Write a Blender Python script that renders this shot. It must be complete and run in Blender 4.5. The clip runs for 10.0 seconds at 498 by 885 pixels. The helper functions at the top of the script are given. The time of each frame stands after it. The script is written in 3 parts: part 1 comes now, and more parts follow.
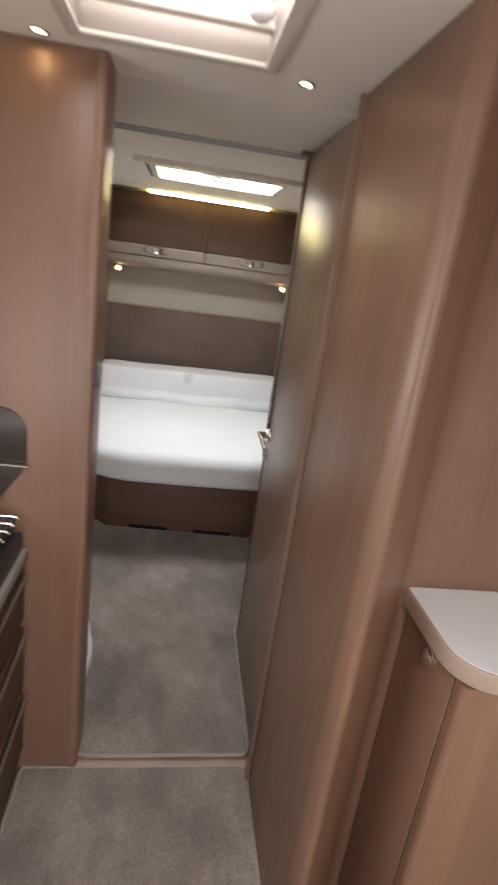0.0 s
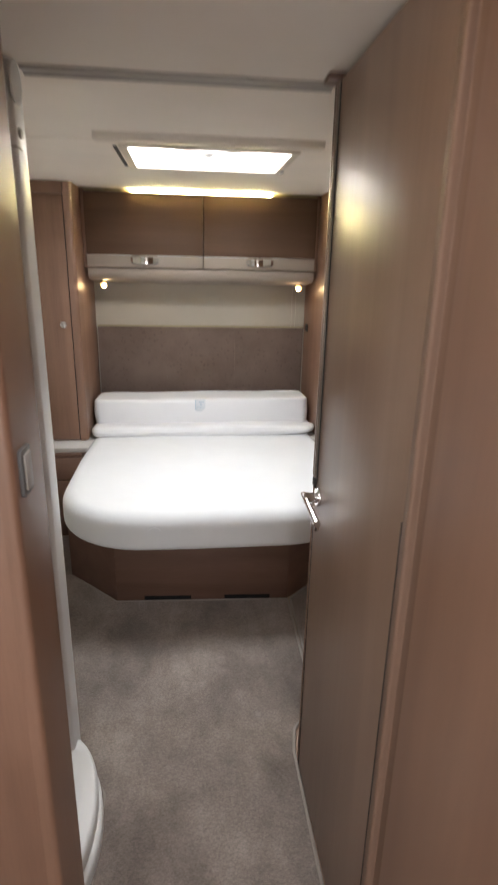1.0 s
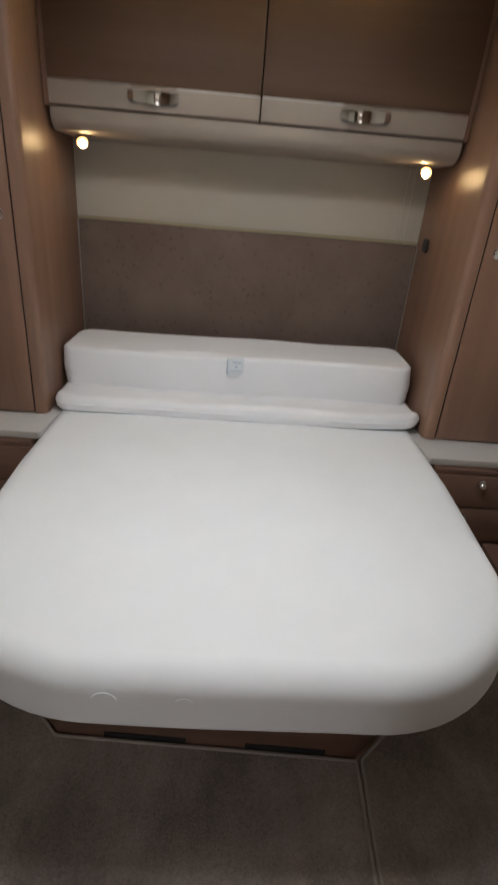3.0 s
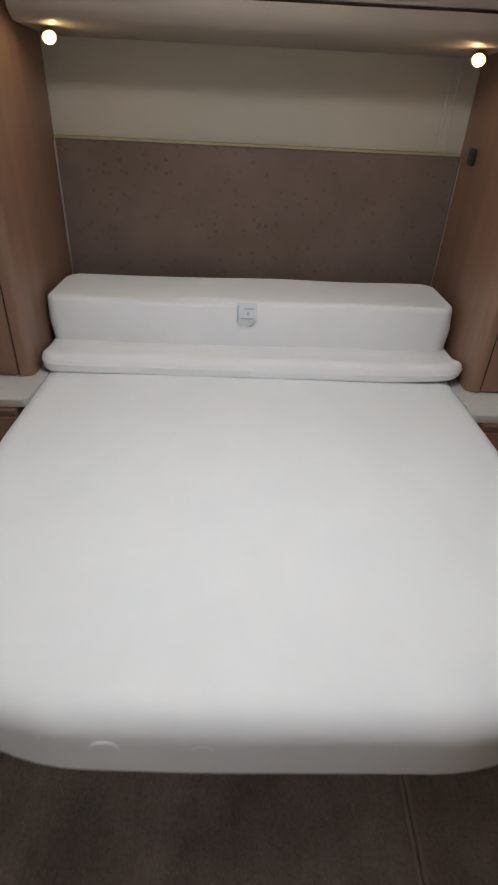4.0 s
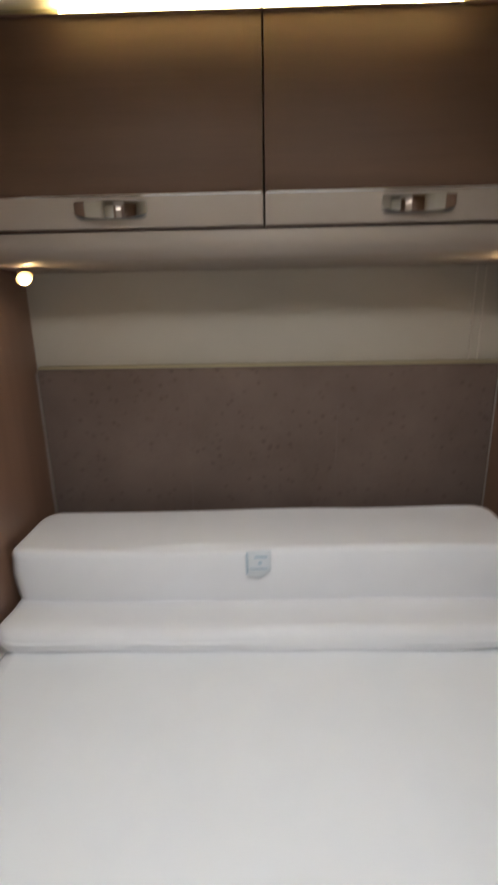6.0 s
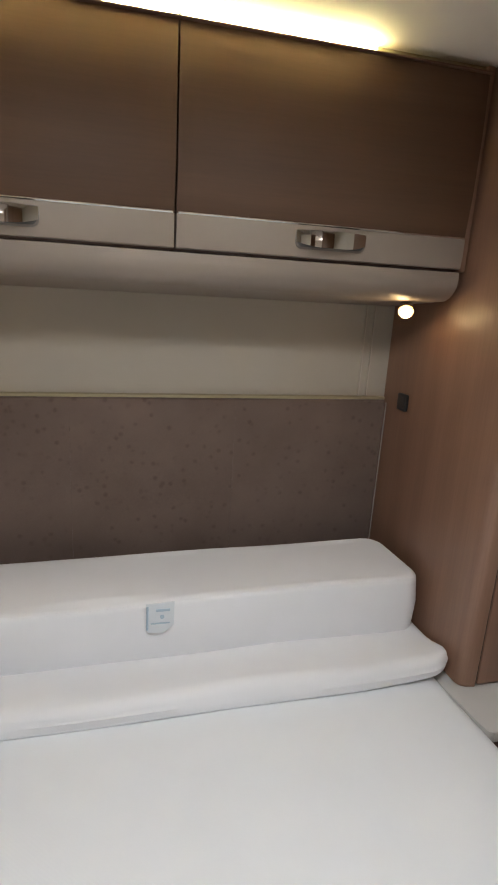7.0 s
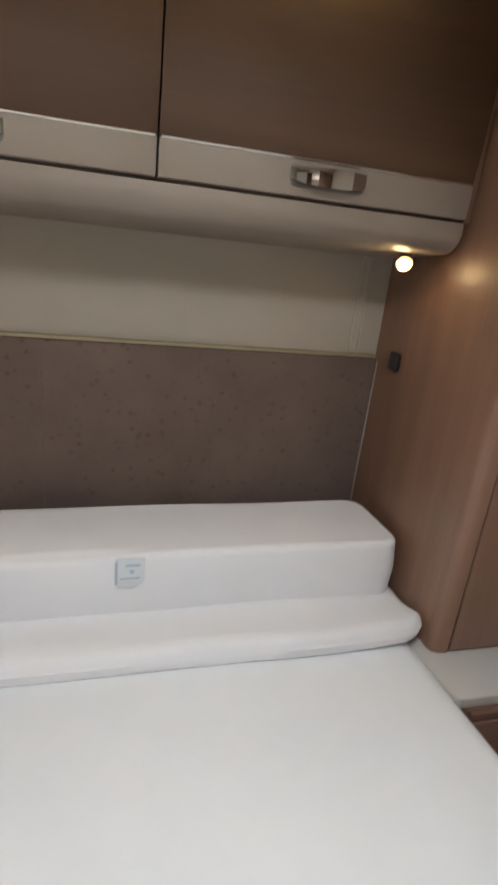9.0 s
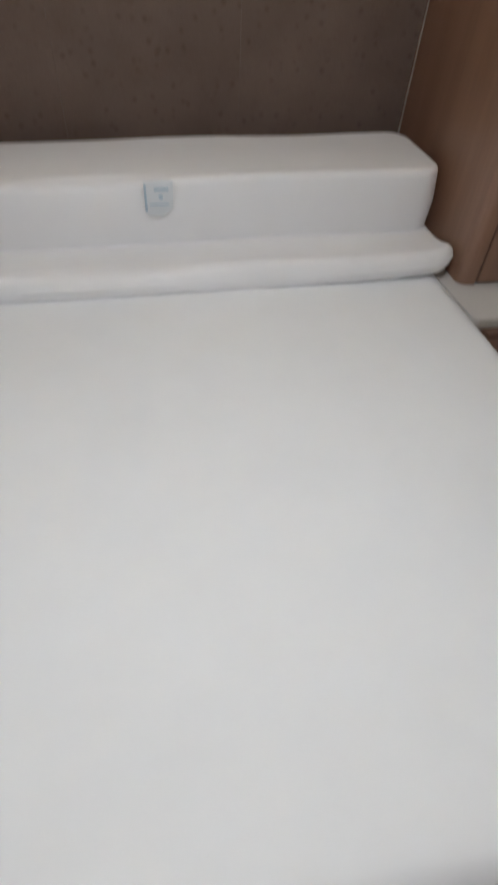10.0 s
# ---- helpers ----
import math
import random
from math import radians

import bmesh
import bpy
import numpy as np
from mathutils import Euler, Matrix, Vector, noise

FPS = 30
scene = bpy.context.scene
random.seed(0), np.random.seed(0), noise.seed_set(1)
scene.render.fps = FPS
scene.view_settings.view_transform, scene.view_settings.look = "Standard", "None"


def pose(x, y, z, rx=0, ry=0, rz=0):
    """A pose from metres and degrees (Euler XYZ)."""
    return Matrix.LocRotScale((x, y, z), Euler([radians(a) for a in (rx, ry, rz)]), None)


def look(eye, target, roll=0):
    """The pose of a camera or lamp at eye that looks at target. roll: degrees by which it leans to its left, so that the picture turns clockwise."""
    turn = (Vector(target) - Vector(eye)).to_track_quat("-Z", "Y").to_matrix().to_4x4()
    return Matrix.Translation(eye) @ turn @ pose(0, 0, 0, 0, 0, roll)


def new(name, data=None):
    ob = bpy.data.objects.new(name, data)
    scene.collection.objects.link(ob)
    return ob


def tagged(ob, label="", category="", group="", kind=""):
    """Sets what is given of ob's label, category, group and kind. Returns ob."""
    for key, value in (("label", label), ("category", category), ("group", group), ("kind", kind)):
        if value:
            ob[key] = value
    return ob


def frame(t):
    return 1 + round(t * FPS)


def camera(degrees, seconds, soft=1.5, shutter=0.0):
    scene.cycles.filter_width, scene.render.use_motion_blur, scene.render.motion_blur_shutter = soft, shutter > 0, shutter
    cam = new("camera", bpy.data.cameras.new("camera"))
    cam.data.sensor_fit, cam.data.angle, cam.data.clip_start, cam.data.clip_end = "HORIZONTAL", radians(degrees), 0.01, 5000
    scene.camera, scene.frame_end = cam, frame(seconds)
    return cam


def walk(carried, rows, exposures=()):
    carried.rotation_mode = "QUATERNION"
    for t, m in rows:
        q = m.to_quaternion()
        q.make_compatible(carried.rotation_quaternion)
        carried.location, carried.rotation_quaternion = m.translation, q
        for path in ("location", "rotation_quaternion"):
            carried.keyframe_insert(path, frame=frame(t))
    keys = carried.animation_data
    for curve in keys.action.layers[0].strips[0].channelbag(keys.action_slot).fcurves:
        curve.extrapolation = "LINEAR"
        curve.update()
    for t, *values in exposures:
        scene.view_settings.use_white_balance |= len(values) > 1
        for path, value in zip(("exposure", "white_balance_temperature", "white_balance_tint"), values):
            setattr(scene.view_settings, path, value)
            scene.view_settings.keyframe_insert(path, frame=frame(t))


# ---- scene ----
cam = camera(48.6, 10.0, 1.9, 0.4)
PATH = [
    (0, (0.08, 0.068, 1.576), (0.37, 1.949, 0.962), 8.0),
    (0.3, (0.08, 0.242, 1.547), (0.521, 2.079, 0.89), 6.6),
    (0.5, (0.09, 0.368, 1.555), (0.461, 2.235, 0.941), 4.0),
    (0.8, (0.124, 0.582, 1.567), (0.342, 2.496, 1.028), 1.5),
    (1, (0.119, 0.715, 1.544), (0.334, 2.609, 0.938), 1.2),
    (1.25, (0.148, 0.905, 1.513), (0.451, 2.743, 0.794), 2.1),
    (1.5, (0.136, 1.099, 1.502), (0.556, 2.898, 0.736), 3.4),
    (2, (0.188, 1.443, 1.513), (0.405, 3.329, 0.884), 3.3),
    (2.5, (0.167, 1.786, 1.467), (0.199, 3.679, 0.823), 4.0),
    (2.7, (0.172, 1.945, 1.458), (0.24, 3.8, 0.713), 4.9),
    (3.8, (0.168, 2.277, 1.416), (0.276, 3.891, 0.24), 5.2),
    (4, (0.159, 2.362, 1.401), (0.216, 4.003, 0.259), 3.0),
    (4.5, (0.137, 2.514, 1.373), (0.379, 4.106, 0.187), 1.6),
    (5, (0.136, 2.61, 1.413), (0.342, 4.299, 0.363), 1.6),
    (5.5, (0.224, 2.72, 1.464), (0.048, 4.532, 0.636), -4.6),
    (6, (0.206, 2.824, 1.453), (0.154, 4.724, 0.83), -1.2),
    (6.2, (0.199, 2.848, 1.461), (0.354, 4.777, 0.953), -0.5),
    (7.3, (0.053, 2.961, 1.455), (0.605, 4.801, 0.9), 5.0),
    (7.5, (0.054, 2.955, 1.455), (0.641, 4.78, 0.889), 6.4),
    (8, (0.086, 2.953, 1.442), (0.701, 4.767, 0.866), 8.2),
    (8.5, (0.102, 2.98, 1.441), (0.729, 4.78, 0.834), 9.0),
    (9, (0.112, 3.001, 1.438), (0.649, 4.802, 0.753), 6.6),
    (9.3, (0.118, 2.992, 1.361), (0.526, 4.669, 0.350), 3.3),
    (9.5, (0.124, 2.968, 1.307), (0.478, 4.544, 0.128), 2.3),
    (10, (0.145, 2.828, 1.285), (0.45, 4.125, -0.206), 4.1),
]
walk(cam, [(t, look(eye, target, roll)) for t, eye, target, roll in PATH], exposures=[(0.0, 0.22), (0.7, 0.48), (1.5, 0.30), (2.0, 0.10), (2.5, -0.15), (4.0, -0.28), (5.0, -0.31), (6.0, -0.21), (7.5, -0.09), (9.0, -0.08), (9.5, -0.27), (10.0, -0.37)])

# ---------------- world, lights, exposure ----------------
XC = 0.214            # centre line of the bedroom
CEIL = 1.95
X_L, X_R = XC - 1.07, XC + 1.07
Y_HEAD, Y_BACK = 4.46, -2.2

world = bpy.data.worlds.new("sky")
scene.world = world
world.use_nodes = True
wn = world.node_tree
sky = wn.nodes.new("ShaderNodeTexSky")
sky.sky_type = "NISHITA"
sky.sun_disc = False
sky.sun_elevation = radians(40)
wn.links.new(sky.outputs[0], wn.nodes["Background"].inputs[0])
wn.nodes["Background"].inputs[1].default_value = 0.1


def area_lamp(name, watts, sx, sy, colour, m):
    data = bpy.data.lights.new(name, "AREA")
    data.shape, data.size, data.size_y, data.energy, data.color = "RECTANGLE", sx, sy, watts, colour
    ob = new(name, data)
    ob.matrix_world = m
    return ob


DAY = (0.985, 0.955, 0.980)
area_lamp("daylight_bedroom_rooflight", 15.5, 0.60, 0.43, (0.925, 0.945, 0.99), pose(0.21, 3.161, 2.035))
area_lamp("daylight_kitchen_rooflight", 3.2, 0.36, 0.40, DAY, pose(0.025, 1.12, 2.105))
area_lamp("fill_living_rooflight", 26.0, 0.62, 0.52, DAY, pose(0.2, -0.45, 2.06))
area_lamp("fill_rear_window", 18.0, 1.3, 0.95, DAY, pose(0.2, Y_BACK - 0.03, 0.90, 90, 0, 0))
area_lamp("fill_kitchen_window", 5.0, 0.84, 0.40, (0.95, 0.97, 1.0), pose(X_L - 0.03, 0.55, 1.30, 90, 0, -90))


# ---------------- materials ----------------
def material(name, rough=0.5, metal=0.0, colour=(0.5, 0.5, 0.5), spec=0.5, coat=0.0):
    mat = bpy.data.materials.new(name)
    mat.use_nodes = True
    b = mat.node_tree.nodes["Principled BSDF"]
    b.inputs["Base Color"].default_value = (*colour, 1)
    b.inputs["Roughness"].default_value = rough
    b.inputs["Metallic"].default_value = metal
    b.inputs["Specular IOR Level"].default_value = spec
    b.inputs["Coat Weight"].default_value = coat
    return mat, mat.node_tree, b


def place_coords(nt, scale, shift_by_object=True):
    """World position, scaled, shifted by a random amount for each object."""
    geo = nt.nodes.new("ShaderNodeNewGeometry")
    mp = nt.nodes.new("ShaderNodeMapping")
    mp.inputs["Scale"].default_value = scale
    nt.links.new(geo.outputs["Position"], mp.inputs["Vector"])
    if shift_by_object:
        info = nt.nodes.new("ShaderNodeObjectInfo")
        mul = nt.nodes.new("ShaderNodeMath")
        mul.operation = "MULTIPLY"
        mul.inputs[1].default_value = 37.0
        nt.links.new(info.outputs["Random"], mul.inputs[0])
        nt.links.new(mul.outputs[0], mp.inputs["Location"])
    return mp.outputs[0]


def noise_tex(nt, vec, scale, detail=4.0, rough=0.55, distort=0.0):
    n = nt.nodes.new("ShaderNodeTexNoise")
    n.inputs["Scale"].default_value = scale
    n.inputs["Detail"].default_value = detail
    n.inputs["Roughness"].default_value = rough
    n.inputs["Distortion"].default_value = distort
    nt.links.new(vec, n.inputs["Vector"])
    return n.outputs["Fac"]


def ramp(nt, fac, stops):
    r = nt.nodes.new("ShaderNodeValToRGB")
    r.color_ramp.elements[0].position, r.color_ramp.elements[0].color = stops[0][0], (*stops[0][1], 1)
    r.color_ramp.elements[1].position, r.color_ramp.elements[1].color = stops[-1][0], (*stops[-1][1], 1)
    for p, c in stops[1:-1]:
        e = r.color_ramp.elements.new(p)
        e.color = (*c, 1)
    nt.links.new(fac, r.inputs[0])
    return r.outputs[0]


def mix(nt, a, b, fac, kind="MIX"):
    m = nt.nodes.new("ShaderNodeMix")
    m.data_type, m.blend_type = "RGBA", kind
    if isinstance(fac, float):
        m.inputs[0].default_value = fac
    else:
        nt.links.new(fac, m.inputs[0])
    for sock, v in ((m.inputs[6], a), (m.inputs[7], b)):
        if isinstance(v, tuple):
            sock.default_value = (*v, 1)
        else:
            nt.links.new(v, sock)
    return m.outputs[2]


def bump(nt, bsdf, height, strength, dist):
    bp = nt.nodes.new("ShaderNodeBump")
    bp.inputs["Strength"].default_value = strength
    bp.inputs["Distance"].default_value = dist
    nt.links.new(height, bp.inputs["Height"])
    nt.links.new(bp.outputs[0], bsdf.inputs["Normal"])


def value_range(nt, fac, lo, hi):
    m = nt.nodes.new("ShaderNodeMapRange")
    m.inputs["To Min"].default_value, m.inputs["To Max"].default_value = lo, hi
    nt.links.new(fac, m.inputs["Value"])
    return m.outputs[0]


def wood(name, dark, light, along, rough=0.38, relief=0.12, spec=0.5):
    """Foil veneer: long soft figure and fine pores along one axis."""
    mat, nt, b = material(name, rough, spec=spec)
    thin = [1.0, 1.0, 1.0]
    thin["xyz".index(along)] = 0.05
    vec = place_coords(nt, thin)
    figure = noise_tex(nt, vec, 9.0, 4.0, 0.5, 0.8)
    pores = noise_tex(nt, vec, 190.0, 3.0, 0.7)
    broad = noise_tex(nt, place_coords(nt, (1, 1, 0.4)), 2.2, 2.0)
    col = ramp(nt, figure, [(0.30, dark), (0.55, tuple((p + q) / 2 for p, q in zip(dark, light))), (0.75, light)])
    fine = ramp(nt, pores, [(0.35, tuple(0.72 * c for c in dark)), (0.6, light)])
    col = mix(nt, col, fine, 0.14)
    wear = ramp(nt, broad, [(0.3, (0.9, 0.9, 0.9)), (0.7, (1.06, 1.05, 1.04))])
    col = mix(nt, col, wear, 1.0, "MULTIPLY")
    nt.links.new(col, b.inputs["Base Color"])
    nt.links.new(value_range(nt, pores, rough - 0.05, rough + 0.1), b.inputs["Roughness"])
    bump(nt, b, pores, relief, 0.0006)
    return mat


WOOD_V = wood("walnut_foil_upright", (0.192, 0.104, 0.067), (0.292, 0.167, 0.110), "z", 0.37, 0.06, 0.7)
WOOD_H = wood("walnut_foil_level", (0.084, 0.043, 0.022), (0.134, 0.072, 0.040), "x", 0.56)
WOOD_TRIM = wood("walnut_trim", (0.185, 0.112, 0.076), (0.255, 0.155, 0.107), "z", 0.58)
WOOD_DARK = wood("walnut_base", (0.134, 0.073, 0.051), (0.205, 0.117, 0.084), "x", 0.42)
WOOD_DRAWER = wood("walnut_drawer_front", (0.150, 0.082, 0.056), (0.215, 0.124, 0.088), "x", 0.42)
WOOD_DOOR = wood("grey_walnut_door", (0.250, 0.157, 0.106), (0.338, 0.221, 0.154), "z", 0.31, 0.02, 0.8)
VINYL = wood("vinyl_plank", (0.30, 0.20, 0.14), (0.46, 0.33, 0.25), "y", 0.45)


def painted(name, colour, rough=0.6, blotch=0.04, grain=90.0, relief=0.05):
    mat, nt, b = material(name, rough)
    vec = place_coords(nt, (1, 1, 1))
    big = noise_tex(nt, vec, 3.0, 3.0)
    small = noise_tex(nt, vec, grain, 3.0)
    lo = tuple(c * (1 - blotch) for c in colour)
    hi = tuple(min(1, c * (1 + blotch)) for c in colour)
    nt.links.new(ramp(nt, big, [(0.3, lo), (0.7, hi)]), b.inputs["Base Color"])
    nt.links.new(value_range(nt, small, rough - 0.06, rough + 0.08), b.inputs["Roughness"])
    bump(nt, b, small, relief, 0.001)
    return mat


CEILING = painted("ceiling_panel", (0.88, 0.81, 0.72), 0.7, 0.03)
WALL = painted("wall_panel", (0.60, 0.56, 0.50), 0.65, 0.03)
HEADWALL = painted("textile_wall_lining", (0.44, 0.40, 0.33), 0.75, 0.04, 160.0, 0.1)
RAIL_PL = painted("pale_grey_rail", (0.42, 0.395, 0.36), 0.5, 0.04)
BEIGE = painted("beige_laminate", (0.325, 0.270, 0.223), 0.5, 0.03, 140.0, 0.02)
COUNTER = painted("white_laminate", (0.80, 0.81, 0.83), 0.35, 0.03, 200.0, 0.03)
EDGE_TAN = painted("tan_edge_band", (0.42, 0.32, 0.255), 0.5, 0.05, 120.0, 0.03)
SHELF_DIMMED = painted("dimmed_white_laminate", (0.50, 0.488, 0.468), 0.4, 0.04, 200.0, 0.03)
SHAFT_DIMMED = painted("dimmed_cream_plastic", (0.31, 0.262, 0.225), 0.5, 0.03)
CREAM = painted("cream_plastic", (0.68, 0.62, 0.54), 0.4, 0.03)
WHITE_PL = painted("white_plastic", (0.78, 0.79, 0.79), 0.32, 0.02, 200.0, 0.02)
FROSTED = painted("frosted_pale_plastic", (0.66, 0.68, 0.68), 0.18, 0.03, 200.0, 0.02)
GREY_PL = painted("grey_plastic", (0.36, 0.34, 0.32), 0.45, 0.04)
BLACK_PL = painted("black_plastic", (0.02, 0.02, 0.022), 0.4, 0.05)
BINDING = painted("carpet_binding", (0.34, 0.305, 0.270), 0.85, 0.1, 400.0, 0.5)
MIRROR_CHROME = material("polished_chrome", 0.05, 1.0, (0.60, 0.585, 0.57))[0]
CHROME = material("chrome", 0.12, 1.0, (0.78, 0.78, 0.78))[0]
STEEL = painted("brushed_aluminium", (0.50, 0.48, 0.46), 0.32, 0.05, 300.0, 0.05)
STEEL.node_tree.nodes["Principled BSDF"].inputs["Metallic"].default_value = 1.0
BRONZE_METAL = material("warm_bronze_metal", 0.3, 1.0, (0.36, 0.30, 0.255))[0]
BRONZE = painted("grey_brown_profile", (0.23, 0.195, 0.165), 0.4, 0.05, 200.0, 0.03)
NICKEL = material("dull_nickel", 0.35, 1.0, (0.24, 0.22, 0.20))[0]
RUBBER = painted("rubber_seal", (0.045, 0.04, 0.038), 0.6, 0.1)
BROWN_GLASS = painted("dark_brown_gloss", (0.045, 0.033, 0.027), 0.3, 0.05)
VOID = painted("matt_black", (0.008, 0.008, 0.008), 0.9, 0.1)
DARK_PL = painted("dark_grey_plastic", (0.10, 0.10, 0.10), 0.5, 0.05)
OLIVE_GLOW = painted("olive_glow_trim", (0.37, 0.32, 0.20), 0.7, 0.05)
CABLE = painted("pale_cable_cover", (0.52, 0.475, 0.40), 0.6, 0.03)
PAPER = painted("woven_tag", (0.66, 0.70, 0.73), 0.8, 0.05, 300.0, 0.3)
INK = painted("tag_print", (0.40, 0.51, 0.59), 0.8, 0.05)


def glowing(name, colour, strength):
    mat, nt, b = material(name, 0.5, 0.0, (0.8, 0.8, 0.8))
    b.inputs["Emission Color"].default_value = (*colour, 1)
    b.inputs["Emission Strength"].default_value = strength
    return mat


LED = glowing("led_strip_glow", (1.0, 0.87, 0.40), 72.0)
KDOME = glowing("pale_sky_dome", (0.97, 0.98, 1.0), 1.0)
DOME = glowing("bright_sky_dome", (0.95, 0.98, 1.0), 2.6)
BULB = glowing("bulb_glow", (1.0, 0.70, 0.34), 195.0)
HALO = glowing("bulb_bloom_glow", (1.0, 0.52, 0.16), 6.0)
SPOT = glowing("spot_glow", (1.0, 0.64, 0.27), 45.0)


def carpet(name):
    mat, nt, b = material(name, 1.0, spec=0.1)
    vec = place_coords(nt, (1, 1, 1), False)
    nap = noise_tex(nt, vec, 3.1, 5.0, 0.58, 0.35)
    tuft = noise_tex(nt, vec, 150.0, 3.0, 0.7)
    streak = noise_tex(nt, place_coords(nt, (1, 0.35, 1), False), 13.0, 3.0, 0.6, 0.4)
    col = ramp(nt, nap, [(0.32, (0.178, 0.149, 0.132)), (0.50, (0.252, 0.213, 0.190)), (0.68, (0.338, 0.289, 0.260))])
    col = mix(nt, col, ramp(nt, streak, [(0.3, (0.80, 0.79, 0.78)), (0.7, (1.14, 1.13, 1.12))]), 0.75, "MULTIPLY")
    col = mix(nt, col, ramp(nt, tuft, [(0.3, (0.62, 0.62, 0.62)), (0.68, (1.3, 1.3, 1.3))]), 0.7, "MULTIPLY")
    nt.links.new(col, b.inputs["Base Color"])
    b.inputs["Sheen Weight"].default_value = 0.25
    b.inputs["Sheen Roughness"].default_value = 0.5
    bump(nt, b, tuft, 0.8, 0.004)
    return mat


CARPET = carpet("grey_cut_pile")


def knit(name, colour, scale, strength):
    """Stretch knit: fine diagonal ribs and soft unevenness."""
    mat, nt, b = material(name, 0.9, spec=0.2)
    vec = place_coords(nt, (1, 1, 1))
    w = nt.nodes.new("ShaderNodeTexWave")
    w.bands_direction = "DIAGONAL"
    w.inputs["Scale"].default_value = scale
    w.inputs["Distortion"].default_value = 1.5
    w.inputs["Detail"].default_value = 2.0
    nt.links.new(vec, w.inputs["Vector"])
    soft = noise_tex(nt, vec, 6.0, 3.0)
    col = ramp(nt, soft, [(0.3, tuple(c * 0.965 for c in colour)), (0.7, colour)])
    col = mix(nt, col, ramp(nt, w.outputs["Fac"], [(0.0, (0.97, 0.97, 0.97)), (1.0, (1.0, 1.0, 1.0))]), 0.1, "MULTIPLY")
    nt.links.new(col, b.inputs["Base Color"])
    b.inputs["Sheen Weight"].default_value = 0.15
    add = nt.nodes.new("ShaderNodeMath")
    nt.links.new(w.outputs["Fac"], add.inputs[0])
    nt.links.new(noise_tex(nt, vec, 45.0, 3.0), add.inputs[1])
    bump(nt, b, add.outputs[0], strength, 0.0012)
    return mat


TICKING = knit("mattress_ticking", (0.785, 0.81, 0.83), 75.0, 0.03)
COVER = knit("cushion_cover", (0.785, 0.795, 0.812), 95.0, 0.08)


def suede(name):
    mat, nt, b = material(name, 0.85, spec=0.25)
    vec = place_coords(nt, (1, 1, 1))
    vor = nt.nodes.new("ShaderNodeTexVoronoi")
    vor.inputs["Scale"].default_value = 37.0
    nt.links.new(vec, vor.inputs["Vector"])
    weave = noise_tex(nt, vec, 420.0, 2.0)
    big = noise_tex(nt, vec, 5.0, 4.0)
    col = ramp(nt, big, [(0.3, (0.140, 0.099, 0.081)), (0.7, (0.182, 0.132, 0.109))])
    spot = ramp(nt, vor.outputs["Distance"], [(0.12, (0.66, 0.62, 0.61)), (0.34, (1.0, 1.0, 1.0))])
    patch = noise_tex(nt, vec, 22.0, 2.0)
    gate = ramp(nt, patch, [(0.40, (0.0, 0.0, 0.0)), (0.56, (1.0, 1.0, 1.0))])
    spot = mix(nt, (1.0, 1.0, 1.0), spot, gate)
    col = mix(nt, col, spot, 0.7, "MULTIPLY")
    col = mix(nt, col, ramp(nt, weave, [(0.3, (0.85, 0.85, 0.85)), (0.7, (1.12, 1.12, 1.12))]), 0.6, "MULTIPLY")
    nt.links.new(col, b.inputs["Base Color"])
    b.inputs["Sheen Weight"].default_value = 0.3
    bump(nt, b, weave, 0.4, 0.0008)
    return mat


SUEDE = suede("taupe_upholstery")


# ---------------- mesh helpers ----------------
def finish(name, bm, mat, smooth=40):
    bmesh.ops.recalc_face_normals(bm, faces=bm.faces)
    me = bpy.data.meshes.new(name)
    bm.to_mesh(me)
    bm.free()
    me.materials.append(mat)
    if smooth:
        me.shade_smooth()
        me.set_sharp_from_angle(angle=radians(smooth))
    return me


def base_of(ob):
    place = Vector((0, 0, 0))
    while ob:
        place += ob.location
        ob = ob.parent
    return place


def part(name, bm, mat, parent, label=""):
    bmesh.ops.translate(bm, vec=-base_of(parent), verts=bm.verts)
    ob = new(name, finish(name, bm, mat))
    ob.parent = parent
    return tagged(ob, label)


def thing(name, base, label, category, group=""):
    ob = new(name)
    ob.empty_display_size = 0.1
    ob.location = base
    return tagged(ob, label, category, group)


def solid(name, bm, mat, label, category, group="", kind=""):
    return tagged(new(name, finish(name, bm, mat)), label, category, group, kind)


def bevelled(bm, width, seg=2, angle=30):
    if width > 0:
        edges = [e for e in bm.edges if len(e.link_faces) == 2 and e.calc_face_angle() > radians(angle)]
        bmesh.ops.bevel(bm, geom=edges, offset=width, segments=seg, affect="EDGES", profile=0.5, clamp_overlap=True)
    return bm


def box(x0, x1, y0, y1, z0, z1, r=0.002, seg=2):
    bm = bmesh.new()
    bmesh.ops.create_cube(bm, size=1, matrix=Matrix.Translation(((x0 + x1) / 2, (y0 + y1) / 2, (z0 + z1) / 2)) @ Matrix.Diagonal((abs(x1 - x0), abs(y1 - y0), abs(z1 - z0), 1)))
    return bevelled(bm, r, seg)


def boxes(rows, r=0.0):
    """Several blocks in one mesh."""
    out = bmesh.new()
    for row in rows:
        b = box(*row, r)
        me = bpy.data.meshes.new("tmp")
        b.to_mesh(me)
        b.free()
        out.from_mesh(me)
        bpy.data.meshes.remove(me)
    return out


